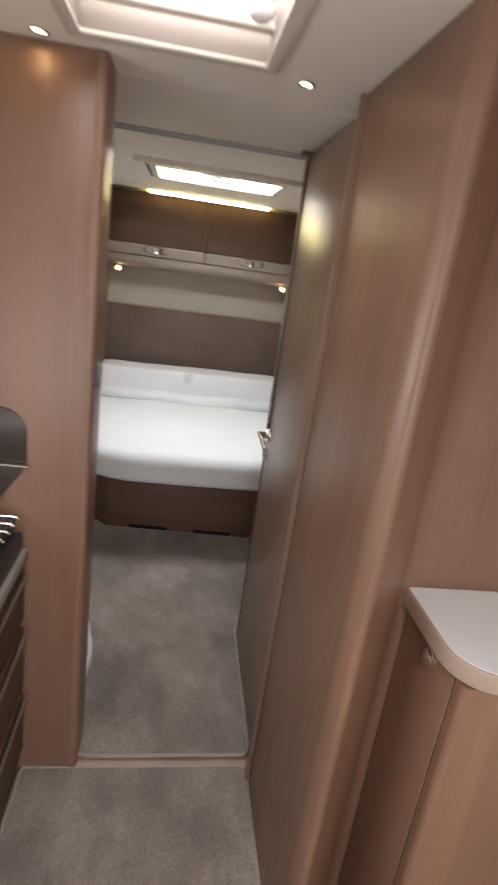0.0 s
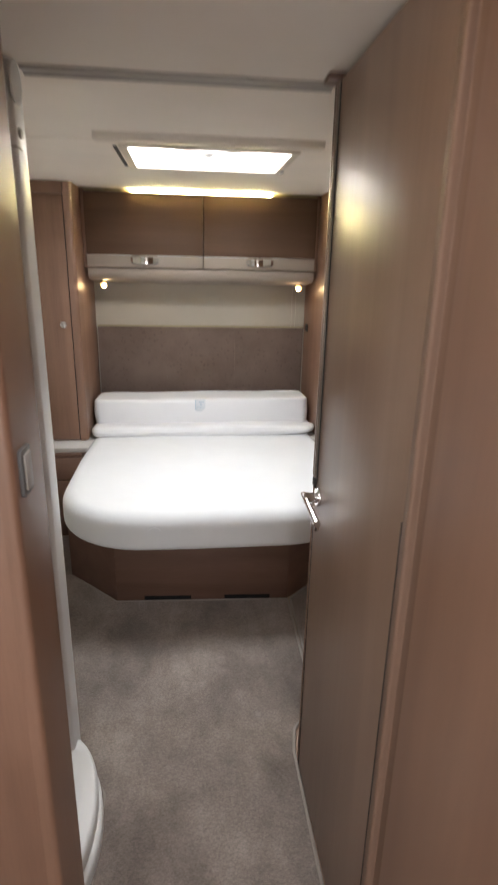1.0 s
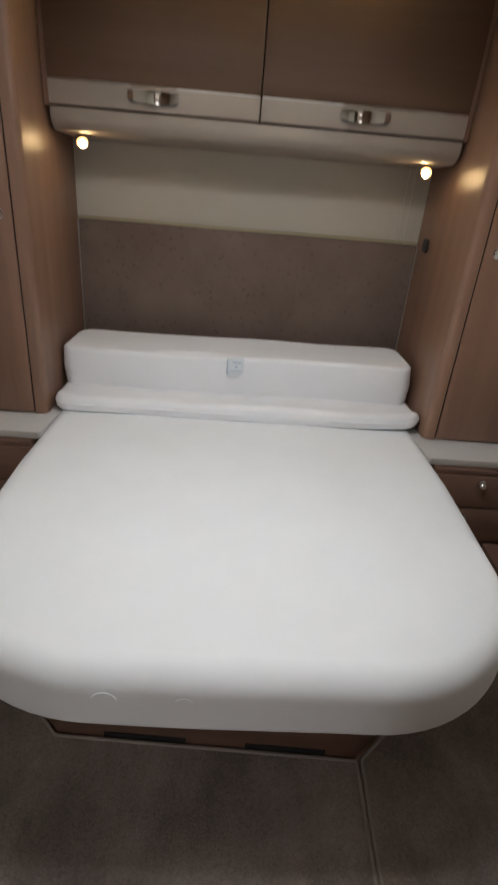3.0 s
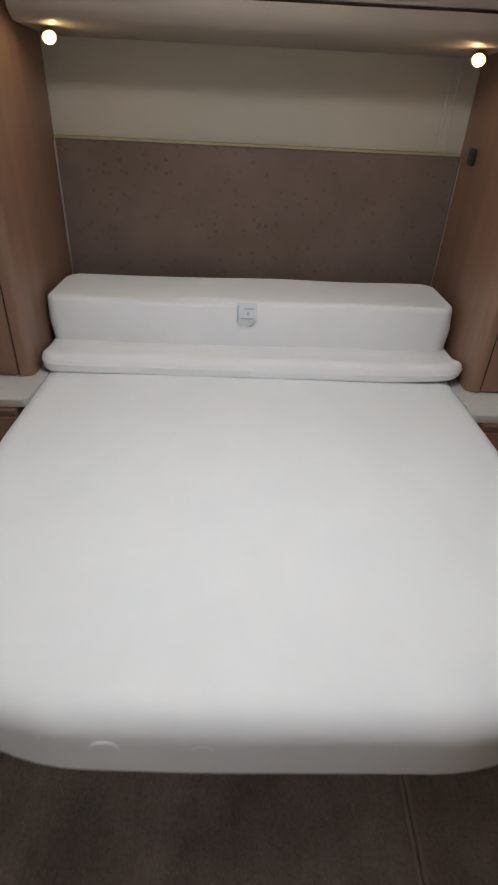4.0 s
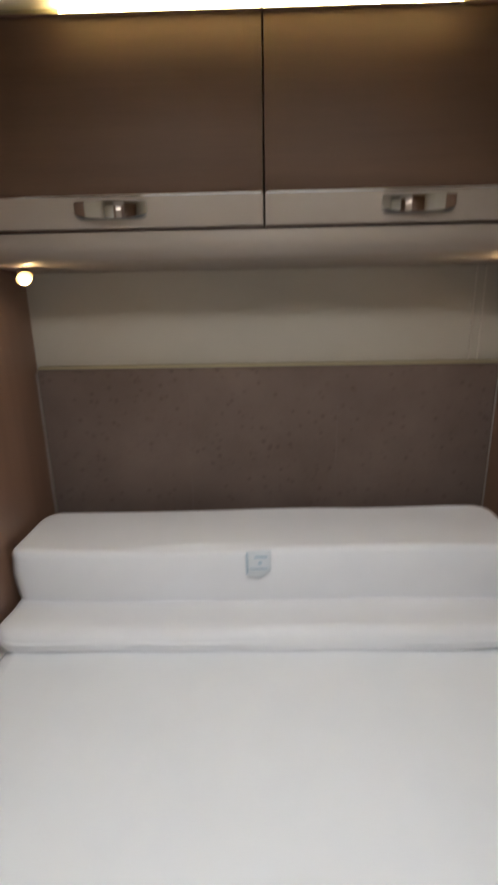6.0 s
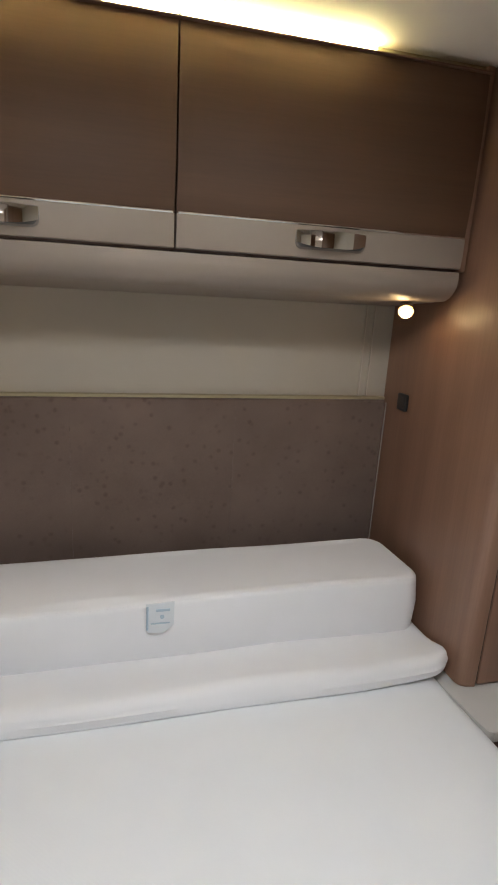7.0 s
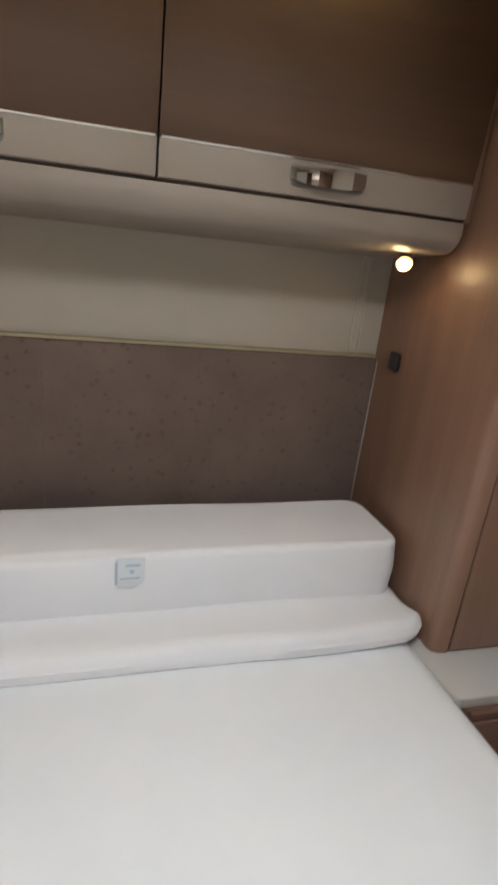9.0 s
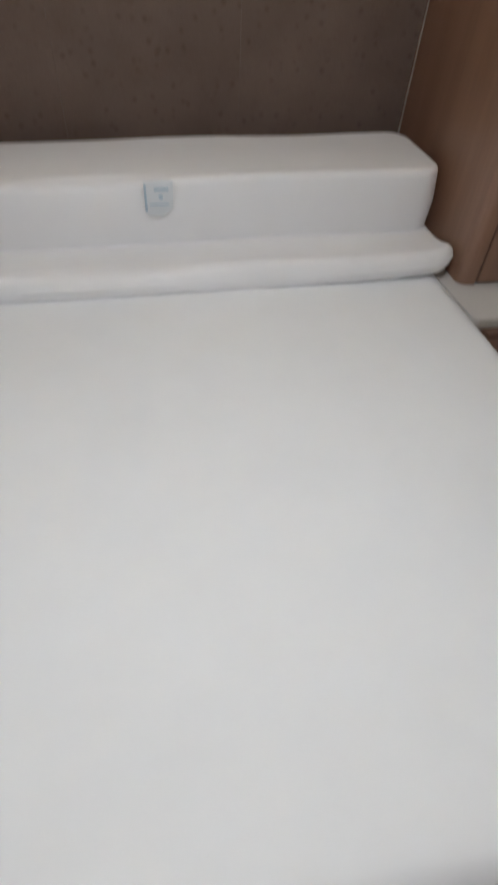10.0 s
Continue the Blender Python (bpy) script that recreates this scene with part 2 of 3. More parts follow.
def prism(points, lo, hi, axis="z", r=0.0, seg=2, bevel_angle=50):
    """A polygon drawn out along one axis. Points lie in the two other axes, in xyz order."""
    bm = bmesh.new()

    def put(p, h):
        return {"z": (p[0], p[1], h), "y": (p[0], h, p[1]), "x": (h, p[0], p[1])}[axis]

    a = [bm.verts.new(put(p, lo)) for p in points]
    b = [bm.verts.new(put(p, hi)) for p in points]
    bm.faces.new(a)
    bm.faces.new(b)
    for i in range(len(a)):
        j = (i + 1) % len(a)
        bm.faces.new((a[i], a[j], b[j], b[i]))
    bmesh.ops.recalc_face_normals(bm, faces=bm.faces)
    return bevelled(bm, r, seg, bevel_angle)


def ring(inner, outer, lo, hi, axis="z", r=0.0):
    """A closed band between two outlines of the same number of points, drawn out along one axis."""
    bm = bmesh.new()

    def put(p, h):
        return {"z": (p[0], p[1], h), "y": (p[0], h, p[1]), "x": (h, p[0], p[1])}[axis]

    loops = [[bm.verts.new(put(p, h)) for p in pts] for pts, h in ((inner, lo), (inner, hi), (outer, hi), (outer, lo))]
    n = len(inner)
    for a, b in zip(loops, loops[1:] + loops[:1]):
        for k in range(n):
            bm.faces.new((a[k], a[(k + 1) % n], b[(k + 1) % n], b[k]))
    bmesh.ops.recalc_face_normals(bm, faces=bm.faces)
    return bevelled(bm, r, 2, 60)


def rect(x0, x1, y0, y1, grow=0.0):
    return [(x0 - grow, y0 - grow), (x1 + grow, y0 - grow), (x1 + grow, y1 + grow), (x0 - grow, y1 + grow)]


def rounded(points, radii, steps=8):
    """A polygon with its corners rounded; points in order, one radius for each."""
    out = []
    n = len(points)
    for i in range(n):
        p, a, b = Vector(points[i]), Vector(points[i - 1]), Vector(points[(i + 1) % n])
        r = radii[i]
        if r <= 0:
            out.append((p.x, p.y))
            continue
        u, v = (a - p).normalized(), (b - p).normalized()
        half = u.angle(v) / 2
        d = min(r / math.tan(half), 0.49 * (a - p).length, 0.49 * (b - p).length)
        rr = d * math.tan(half)
        c = p + (u + v).normalized() * (rr / math.sin(half))
        s, e = p + u * d - c, p + v * d - c
        turn = s.angle_signed(e) if s.length and e.length else 0
        for k in range(steps + 1):
            q = Matrix.Rotation(-turn * k / steps, 2) @ s
            out.append((c.x + q.x, c.y + q.y))
    return out


def lathe(profile, m=Matrix(), seg=24):
    """A turned shape: (radius, height) pairs round the z axis, placed by m."""
    bm = bmesh.new()
    rings = []
    for r, h in profile:
        if r < 1e-6:
            rings.append([bm.verts.new((0, 0, h))])
        else:
            rings.append([bm.verts.new((r * math.cos(2 * math.pi * k / seg), r * math.sin(2 * math.pi * k / seg), h)) for k in range(seg)])
    for a, b in zip(rings, rings[1:]):
        for k in range(seg):
            j = (k + 1) % seg
            if len(a) == 1 and len(b) == 1:
                continue
            if len(a) == 1:
                bm.faces.new((a[0], b[k], b[j]))
            elif len(b) == 1:
                bm.faces.new((a[k], a[j], b[0]))
            else:
                bm.faces.new((a[k], a[j], b[j], b[k]))
    for ring in (rings[0], rings[-1]):
        if len(ring) > 2:
            bm.faces.new(ring)
    bmesh.ops.transform(bm, matrix=m, verts=bm.verts)
    return bm


def tube(path, r, seg=8, closed=False):
    bm = bmesh.new()
    pts = [Vector(p) for p in path]
    n = len(pts)
    rings = []
    for i, p in enumerate(pts):
        a = pts[i - 1] if (i > 0 or closed) else p
        b = pts[(i + 1) % n] if (i < n - 1 or closed) else p
        t = (b - a).normalized()
        side = t.cross(Vector((0, 0, 1)))
        side = side.normalized() if side.length > 1e-4 else Vector((1, 0, 0))
        up = side.cross(t).normalized()
        rings.append([bm.verts.new(p + r * (math.cos(2 * math.pi * k / seg) * side + math.sin(2 * math.pi * k / seg) * up)) for k in range(seg)])
    for i in range(n if closed else n - 1):
        a, b = rings[i], rings[(i + 1) % n]
        for k in range(seg):
            j = (k + 1) % seg
            bm.faces.new((a[k], a[j], b[j], b[k]))
    if not closed:
        bm.faces.new(rings[0])
        bm.faces.new(rings[-1])
    return bm


def dense(points, step):
    """The same closed outline with points no further apart than step."""
    out = []
    for i, p in enumerate(points):
        q = points[(i + 1) % len(points)]
        d = math.dist(p, q)
        n = max(1, math.ceil(d / step))
        out += [(p[0] + (q[0] - p[0]) * k / n, p[1] + (q[1] - p[1]) * k / n) for k in range(n)]
    return out


def pad(outline, z0, z1, r, swell=0.0, wave=0.0, crown=0.0, freq=6.0, low=0.0):
    """A stuffed pad: an outline with rounded edges, slightly swollen sides and an uneven top."""
    pts = dense(outline, 0.03)
    n = len(pts)
    area = sum(pts[i][0] * pts[(i + 1) % n][1] - pts[(i + 1) % n][0] * pts[i][1] for i in range(n))
    if area < 0:
        pts.reverse()
    normals = []
    for i in range(n):
        t = Vector(pts[(i + 1) % n]) - Vector(pts[i - 1])
        normals.append(Vector((t.y, -t.x)).normalized())
    cx = (min(p[0] for p in pts) + max(p[0] for p in pts)) / 2
    cy = (min(p[1] for p in pts) + max(p[1] for p in pts)) / 2
    levels = []
    for k in range(7):
        a = math.pi / 2 * k / 6
        q = low or r
        levels.append((q - q * math.sin(a), z0 + q - q * math.cos(a)))
    levels.append((-swell, (z0 + z1) / 2))
    for k in range(7):
        a = math.pi / 2 * k / 6
        levels.append((r - r * math.cos(a), z1 - r + r * math.sin(a)))
    bm = bmesh.new()
    rings = []
    for inset, z in levels:
        ring = []
        for (x, y), nn in zip(pts, normals):
            w = wave * noise.noise(Vector((x * freq, y * freq, z * 3 + z0 * 7)))
            ring.append(bm.verts.new((x - nn.x * (inset + w * 0.6), y - nn.y * (inset + w * 0.6), z + w * (0.6 if z > (z0 + z1) / 2 else 0.0))))
        rings.append(ring)
    last = [v.co.copy() for v in rings[-1]]
    for f in (0.93, 0.82, 0.68, 0.54, 0.4, 0.28, 0.16, 0.06):
        ring = []
        for c in last:
            x, y = cx + (c.x - cx) * f, cy + (c.y - cy) * f
            w = wave * noise.noise(Vector((x * freq, y * freq, z0 * 7)))
            ring.append(bm.verts.new((x, y, z1 + w * 0.6 + crown * (1 - f * f))))
        rings.append(ring)
    for a, b in zip(rings, rings[1:]):
        for k in range(n):
            j = (k + 1) % n
            bm.faces.new((a[k], a[j], b[j], b[k]))
    bm.faces.new(rings[0])
    w = wave * noise.noise(Vector((cx * freq, cy * freq, z0 * 7)))
    mid = bm.verts.new((cx, cy, z1 + w * 0.6 + crown))
    for k in range(n):
        bm.faces.new((rings[-1][k], rings[-1][(k + 1) % n], mid))
    return bm


def ring_of(bm, outline, level):
    """The vertices of one level of a pad."""
    bm.verts.ensure_lookup_table()
    n = len(dense(outline, 0.03))
    return [bm.verts[level * n + k] for k in range(n)]


def to_x(u, s):
    """x at a distance u from the bedroom's centre line, on side s (-1 or 1)."""
    return XC + s * u


def box_s(s, u0, u1, y0, y1, z0, z1, r=0.002, seg=2):
    a, b = to_x(u0, s), to_x(u1, s)
    return box(min(a, b), max(a, b), y0, y1, z0, z1, r, seg)


# ---------------- structure ----------------
solid("floor", box(X_L - 0.05, X_R + 0.05, Y_BACK - 0.05, Y_HEAD + 0.05, -0.05, 0.0, 0), VINYL, "pale wood-look vinyl floor, mostly covered by carpet mats", "floor", kind="structure")

RL = (-0.095, 0.517, 2.943, 3.383)      # bedroom rooflight opening
RB = (-0.11, 0.51, -0.71, -0.19)         # unseen living area opening, added for the fill lamp
RK = (-0.158, 0.208, 0.92, 1.325)       # kitchen rooflight opening
c0, c1 = CEIL, CEIL + 0.05
xa, xb, ya, yb = X_L - 0.05, X_R + 0.05, Y_BACK - 0.05, Y_HEAD + 0.05
solid("ceiling", boxes([
    (xa, xb, ya, RB[2], c0, c1), (xa, RB[0], RB[2], RB[3], c0, c1), (RB[1], xb, RB[2], RB[3], c0, c1), (xa, xb, RB[3], RK[2], c0, c1), (xa, RK[0], RK[2], RK[3], c0, c1), (RK[1], xb, RK[2], RK[3], c0, c1),
    (xa, xb, RK[3], 1.573, c0, c1), (xa, xb, 1.577, RL[2], c0, c1), (xa, xb, 1.573, 1.577, c0 + 0.004, c1),
    (xa, RL[0], RL[2], RL[3], c0, c1), (RL[1], xb, RL[2], RL[3], c0, c1), (xa, xb, RL[3], yb, c0, c1),
]), CEILING, "off-white ceiling panels with fine joints", "ceiling", kind="structure")
solid("roof", boxes([(xa, xb, ya, RK[2] - 0.03, 2.12, 2.15), (xa, xb, RL[3] + 0.03, yb, 2.12, 2.15)]), WHITE_PL, "white outer roof skin above the ceiling", "roof", kind="structure")

solid("wall_left", boxes([
    (X_L - 0.05, X_L, Y_BACK, 0.10, 0, CEIL + 0.05), (X_L - 0.05, X_L, 1.00, Y_HEAD, 0, CEIL + 0.05),
    (X_L - 0.05, X_L, 0.10, 1.00, 0, 1.08), (X_L - 0.05, X_L, 0.10, 1.00, 1.52, CEIL + 0.05),
]), WALL, "light beige side wall with an unseen opening added for fill light", "wall", kind="structure")
solid("wall_right", box(X_R, X_R + 0.05, Y_BACK, Y_HEAD, 0, CEIL + 0.05, 0), WALL, "light beige side wall", "wall", kind="structure")
solid("wall_head", box(X_L, X_R, Y_HEAD, Y_HEAD + 0.05, 0, CEIL + 0.05, 0), HEADWALL, "light beige wall behind the bed head", "wall", kind="structure")
solid("wall_back", boxes([
    (X_L, X_R, Y_BACK - 0.05, Y_BACK, 0, 0.40), (X_L, X_R, Y_BACK - 0.05, Y_BACK, 1.40, CEIL + 0.05),
    (X_L, -0.45, Y_BACK - 0.05, Y_BACK, 0.40, 1.40), (0.85, X_R, Y_BACK - 0.05, Y_BACK, 0.40, 1.40),
]), WALL, "unseen light beige wall with a wide opening added for fill light", "wall", kind="structure")

# left partition with its door post
solid("wall_partition", box(X_L, -0.117, 1.43, 1.50, 0, CEIL - 0.001, 0.002), WOOD_V, "walnut-brown partition panel beside the walkway", "wall", kind="structure")
solid("trim_partition_post", prism(rounded([(-0.150, 1.501), (-0.150, 1.58), (-0.113, 1.58), (-0.113, 1.427), (-0.135, 1.427), (-0.135, 1.501)], [0, 0.008, 0.012, 0.014, 0, 0], 4), 0.0, CEIL - 0.001), WOOD_V, "walnut-brown door post with rounded edges", "door post", kind="structure")

# right-hand closet block: rounded front corner, hollow where it turns to the sideboard
closet_outline = rounded([(0.433, 1.36), (0.433, 0.898), (0.459, 0.864), (0.611, 1.052), (X_R, 1.052), (X_R, 1.36)], [0, 0.045, 0.045, 0.09, 0, 0], 8)
solid("wall_closet", prism(closet_outline, 0, CEIL - 0.001), WOOD_V, "tall walnut-brown closet wall with a rounded corner", "wall", kind="structure")
solid("wall_closet_rear", box(0.505, X_R, 1.48, 2.06, 0, CEIL - 0.001, 0.004), WOOD_V, "walnut-brown closet wall behind the open door", "wall", kind="structure")
solid("trim_door_post", prism(rounded([(0.4345, 1.386), (0.4185, 1.386), (0.4525, 1.4765), (0.505, 1.4765), (0.505, 1.362), (0.4345, 1.362)], [0.002, 0.006, 0.003, 0, 0, 0], 5), 0.0, CEIL - 0.001), WOOD_TRIM, "reddish walnut door post beside the open door", "door post", kind="structure")

# ceiling rail, blind cassette, joint strip
solid("ceiling_rail", box(-0.235, 0.462, 2.132, 2.168, CEIL - 0.007, CEIL, 0.002), RAIL_PL, "pale grey curtain rail across the ceiling", "ceiling rail", kind="structure")
solid("rail_lip", box(-0.235, 0.462, 2.1685, 2.173, CEIL - 0.011, CEIL - 0.001, 0.001), GREY_PL, "thin grey lip along the ceiling rail", "ceiling rail", kind="structure")
cassette = thing("blind_cassette", (0.2, 2.78, CEIL), "long cream blind cassette on the ceiling", "blind cassette")
case_outline = rounded([(2.735, CEIL), (2.738, CEIL - 0.024), (2.815, CEIL - 0.018), (2.832, CEIL)], [0, 0.008, 0.012, 0], 4)
part("housing", prism(case_outline, -0.172, 0.579, "x"), CREAM, cassette)
for x0, x1 in ((-0.178, -0.1725), (0.5795, 0.585)):
    part("end_cap", prism(case_outline, x0, x1, "x", 0.001), CREAM, cassette)
part("slot_edge", box(-0.165, 0.572, 2.8335, 2.8365, CEIL - 0.004, CEIL - 0.0005, 0.0005), GREY_PL, cassette, "thin grey slot edge")
for xs, xe in ((X_L, -0.18), (0.587, X_R)):
    solid("joint_strip", box(xs, xe, 2.868, 2.876, CEIL - 0.002, CEIL, 0.0007), CEILING, "thin off-white joint strip between ceiling panels", "joint strip", kind="structure")


# ---------------- rooflights ----------------
def rooflight(opening, height, label, knob_place, lip, knob_size=1.0):
    x0, x1, y0, y1 = opening
    rl = thing("rooflight", ((x0 + x1) / 2, (y0 + y1) / 2, CEIL), label, "rooflight", "rooflights in the ceiling")
    part("shaft", ring(rect(x0, x1, y0, y1, -0.004), rect(x0, x1, y0, y1, -0.0005), CEIL - 0.002, height), SHAFT_DIMMED if height > 2.1 else CREAM, rl, "cream plastic shaft")
    part("trim_ring", ring(rect(x0, x1, y0, y1, -0.006), rounded(rect(x0, x1, y0, y1, 0.022), [0] * 4), CEIL - lip - 0.002, CEIL - 0.0005, "z", 0.0025), CREAM, rl, "cream trim ring")
    part("knob", lathe([(0.0, -0.026), (0.018, -0.024), (0.029, -0.015), (0.032, -0.003), (0.029, 0.008), (0.016, 0.014), (0.0, 0.015)], Matrix.Translation(knob_place) @ Matrix.Scale(knob_size, 4)), WHITE_PL, rl, "round pale grey turn knob")
    return rl


bed_light = rooflight(RL, 2.046, "large bright rooflight with a cream trim, daylight above", (0.205, 3.125, 1.974), 0.006)
arc = [(0.212 + 0.150 * k / 8, 3.015 + 0.070 * (1 - (k / 8) ** 2), 1.962) for k in range(-8, 9)]
part("dome", box(RL[0] - 0.01, RL[1] + 0.01, RL[2] - 0.01, RL[3] + 0.01, 2.045, 2.052, 0), DOME, bed_light, "bright frosted dome")
part("pull_bow", tube(arc, 0.0062, 8), GREY_PL, bed_light, "thin white bowed pull bar")
part("blind_bar", box(RL[0] + 0.004, RL[1] - 0.004, RL[3] - 0.030, RL[3] - 0.004, 1.972, 1.990, 0.003), WHITE_PL, bed_light, "white blind bar")
part("side_slot", box(RL[0] - 0.045, RL[0] - 0.032, RL[2] + 0.012, RL[3] - 0.012, CEIL - 0.004, CEIL + 0.001, 0.001), RUBBER, bed_light, "dark side gap")
part("side_latch", box(RL[1] + 0.010, RL[1] + 0.022, 3.30, 3.35, CEIL - 0.016, CEIL - 0.004, 0.003), GREY_PL, bed_light, "small grey latch")
kit_light = rooflight(RK, 2.113, "square cream rooflight with an open blind, daylight above", (0.175, 1.22, 2.00), 0.008, 0.8)
part("dome", box(RK[0] - 0.01, RK[1] + 0.01, RK[2] - 0.01, RK[3] + 0.01, 2.112, 2.118, 0), KDOME, kit_light, "bright frosted dome")
part("blind_roll", tube([(RK[0] + 0.01, 1.20, 2.02), (RK[1] - 0.03, 1.20, 2.02)], 0.011, 10), CREAM, kit_light, "rolled cream blind")
part("inner_bar", box(RK[0] + 0.003, RK[1] - 0.003, 1.262, 1.290, 1.985, 2.0, 0.004), CREAM, kit_light)

for x, y in ((0.300, 1.395), (-0.240, 1.378)):
    sp = thing("ceiling_spot", (x, y, CEIL), "small round recessed ceiling spot, lit warm", "ceiling spot", "ceiling spots")
    part("ring", lathe([(0.0115, -0.001), (0.012, -0.004), (0.016, -0.005), (0.020, -0.003), (0.020, 0.0005), (0.0115, 0.0005)], Matrix.Translation((x, y, CEIL))), CHROME, sp, "brushed chrome ring")
    part("lens", lathe([(0.0, -0.003), (0.0112, -0.0025), (0.0112, 0.0), (0.0, 0.0)], Matrix.Translation((x, y, CEIL))), SPOT, sp, "glowing lens")


# ---------------- carpets ----------------
def carpet_mat(name, pts, radii, label):
    outline = rounded(pts, radii, 6)
    t = thing(name, (pts[0][0], pts[0][1], 0), label, "carpet mat", "carpet mats on the floor")
    part("carpet_top", prism(outline, 0.0005, 0.010), CARPET, t, "mottled grey-brown cut pile")
    part("binding", tube([(x, y, 0.0075) for x, y in dense(outline, 0.06)], 0.0062, 6, True), BINDING, t, "pale grey bound edge")
    return t


carpet_mat("carpet_mat", [(-0.148, 1.472), (0.446, 1.482), (0.452, 2.13), (0.470, 2.22), (0.566, 2.34), (0.583, 3.008),
                          (-0.236, 3.046), (-0.487, 3.298), (-0.487, 3.742), (-0.705, 3.742), (-0.705, 2.19), (-0.240, 2.175), (-0.150, 2.02)],
           [0.07, 0.035, 0, 0.03, 0.02, 0.0, 0.0, 0.0, 0, 0, 0, 0.02, 0.03], "grey-brown fitted carpet mat reaching from the door to the bed")
carpet_mat("carpet_mat", [(0.580, 2.30), (1.158, 2.30), (1.158, 3.742), (0.915, 3.742), (0.915, 3.310), (0.597, 3.012)],
           [0.02, 0, 0, 0, 0, 0.02], "grey-brown carpet mat beside the bed")
carpet_mat("carpet_mat", [(-0.282, -1.6), (0.458, -1.6), (0.450, 1.440), (-0.275, 1.428)], [0.03, 0.03, 0.05, 0.01], "grey-brown carpet mat in the kitchen walkway")


# ---------------- bed ----------------
bed = thing("bed_base", (XC, 3.6, 0), "walnut-brown bed base with slanted front corners", "bed base")
BX = 0.409
part("front_panel", prism([(XC - 0.04 - BX, 3.056), (XC - 0.04 + BX, 3.018), (XC - 0.04 + BX, 3.034), (XC - 0.04 - BX, 3.072)], 0.004, 0.380, r=0.001), WOOD_DARK, bed)
for s, (xf, xs, yf) in ((-1, (XC - 0.04 - BX, -0.492, 3.303)), (1, (XC - 0.04 + BX, 0.905, 3.315))):
    yc = 3.0585 if s < 0 else 3.0205
    inner = [(xf, yc), (xs, yf), (xs - s * 0.018, yf + 0.008), (xf - s * 0.004, yc + 0.016)]
    part("corner_panel", prism(inner, 0.004, 0.380, r=0.001), WOOD_DARK, bed)
    part("side_panel", box(min(xs, xs - s * 0.018), max(xs, xs - s * 0.018), yf + 0.010, 3.735, 0.004, 0.380, 0.002), WOOD_DARK, bed)
deck = rounded([(XC - 0.66, 4.36), (XC - 0.66, 3.15), (XC - 0.42, 2.87), (XC + 0.42, 2.87), (XC + 0.66, 3.15), (XC + 0.66, 4.36)], [0, 0.1, 0.1, 0.1, 0.1, 0], 5)
part("deck", prism(deck, 0.381, 0.396, r=0.002), WOOD_DARK, bed, "thin wooden mattress deck")
for x0, x1 in ((-0.105, 0.118), (0.278, 0.497)):
    ym = 3.056 - 0.038 * ((x0 + x1) / 2 + 0.235) / 0.818
    part("vent", prism([(x0, ym + 0.002), (x1, ym - 0.008), (x1, ym - 0.003), (x0, ym + 0.007)], 0.011, 0.031, r=0.001), VOID, bed, "black air vent slot")

HALF = 0.692
mat_outline = rounded([(XC - 0.668, 4.38), (XC - 0.672, 3.92), (XC - HALF + 0.004, 3.60), (XC - HALF + 0.012, 2.802), (XC + HALF - 0.004, 2.802), (XC + HALF, 3.60), (XC + 0.672, 3.92), (XC + 0.668, 4.38)],
                      [0.03, 0.1, 0.3, 0.50, 0.47, 0.3, 0.1, 0.03], 16)
mattress = thing("mattress", (XC, 3.6, 0.396), "thick white knitted mattress with rounded foot corners", "mattress")
part("cover", pad(mat_outline, 0.3965, 0.56, 0.062, 0.0, 0.007, 0.003, 3.2, 0.034), TICKING, mattress)
for lx, lw, lh, lr in ((-0.03, 0.024, 0.018, 0.0015), (0.125, 0.017, 0.012, 0.0011)):
    loop = [(lx + lw * math.cos(math.pi * k / 12), 0.494 + lh * math.sin(math.pi * k / 12)) for k in range(13)]
    part("stitched_loop", tube([(x, 2.8015 + 0.062 * (1 - math.sqrt(max(0.0, 1 - (max(0.0, z - 0.498) / 0.062) ** 2))), z) for x, z in loop], lr, 6), TICKING, mattress, "small stitched vent loop")

low_outline = rounded([(-0.455, 4.335), (-0.460, 3.920), (0.898, 3.924), (0.885, 4.335)], [0.03, 0.06, 0.07, 0.03], 10)
low = thing("extension_pad", (XC, 4.1, 0.56), "thin white mattress extension pad lying on the mattress head", "mattress pad")
low_bm = pad(low_outline, 0.5600, 0.622, 0.027, 0.003, 0.010, 0.0, 4.0, 0.012)
for v in low_bm.verts:
    back = min(1, max(0, (v.co.y - 3.945) / 0.12))
    back = back * back * (3 - 2 * back)
    tip = max(0, (v.co.x - 0.74) / 0.16) * (1 - back)
    v.co.x += 0.006 * tip
    lift = max(0.0, (v.co.x - 0.60) / 0.30) ** 2 * (1 - back)
    low_part = max(0.0, min(1.0, (0.605 - v.co.z) / 0.04))
    v.co.z = 0.5615 + (v.co.z - 0.5615 + 0.013 * tip * tip * (1 - low_part) + 0.020 * lift * low_part) * (1 - 0.27 * back)
seam_pts = sorted(((v.co.x, v.co.y, v.co.z) for v in ring_of(low_bm, low_outline, 6) if v.co.y < 3.96), key=lambda p: p[0])
part("cover", low_bm, COVER, low)
part("edge_seam", tube(seam_pts, 0.0009, 5), COVER, low, "fine sewn edge seam")

blk_outline = rounded([(-0.445, 4.322), (-0.460, 4.075), (0.883, 4.082), (0.868, 4.345)], [0.06, 0.035, 0.05, 0.06], 8)
block = thing("head_cushion", (XC, 4.23, 0.606), "thick white block cushion folded at the bed head", "cushion")
blk_bm = pad(blk_outline, 0.598, 0.754, 0.018, 0.006, 0.014, 0.0, 3.0, 0.006)
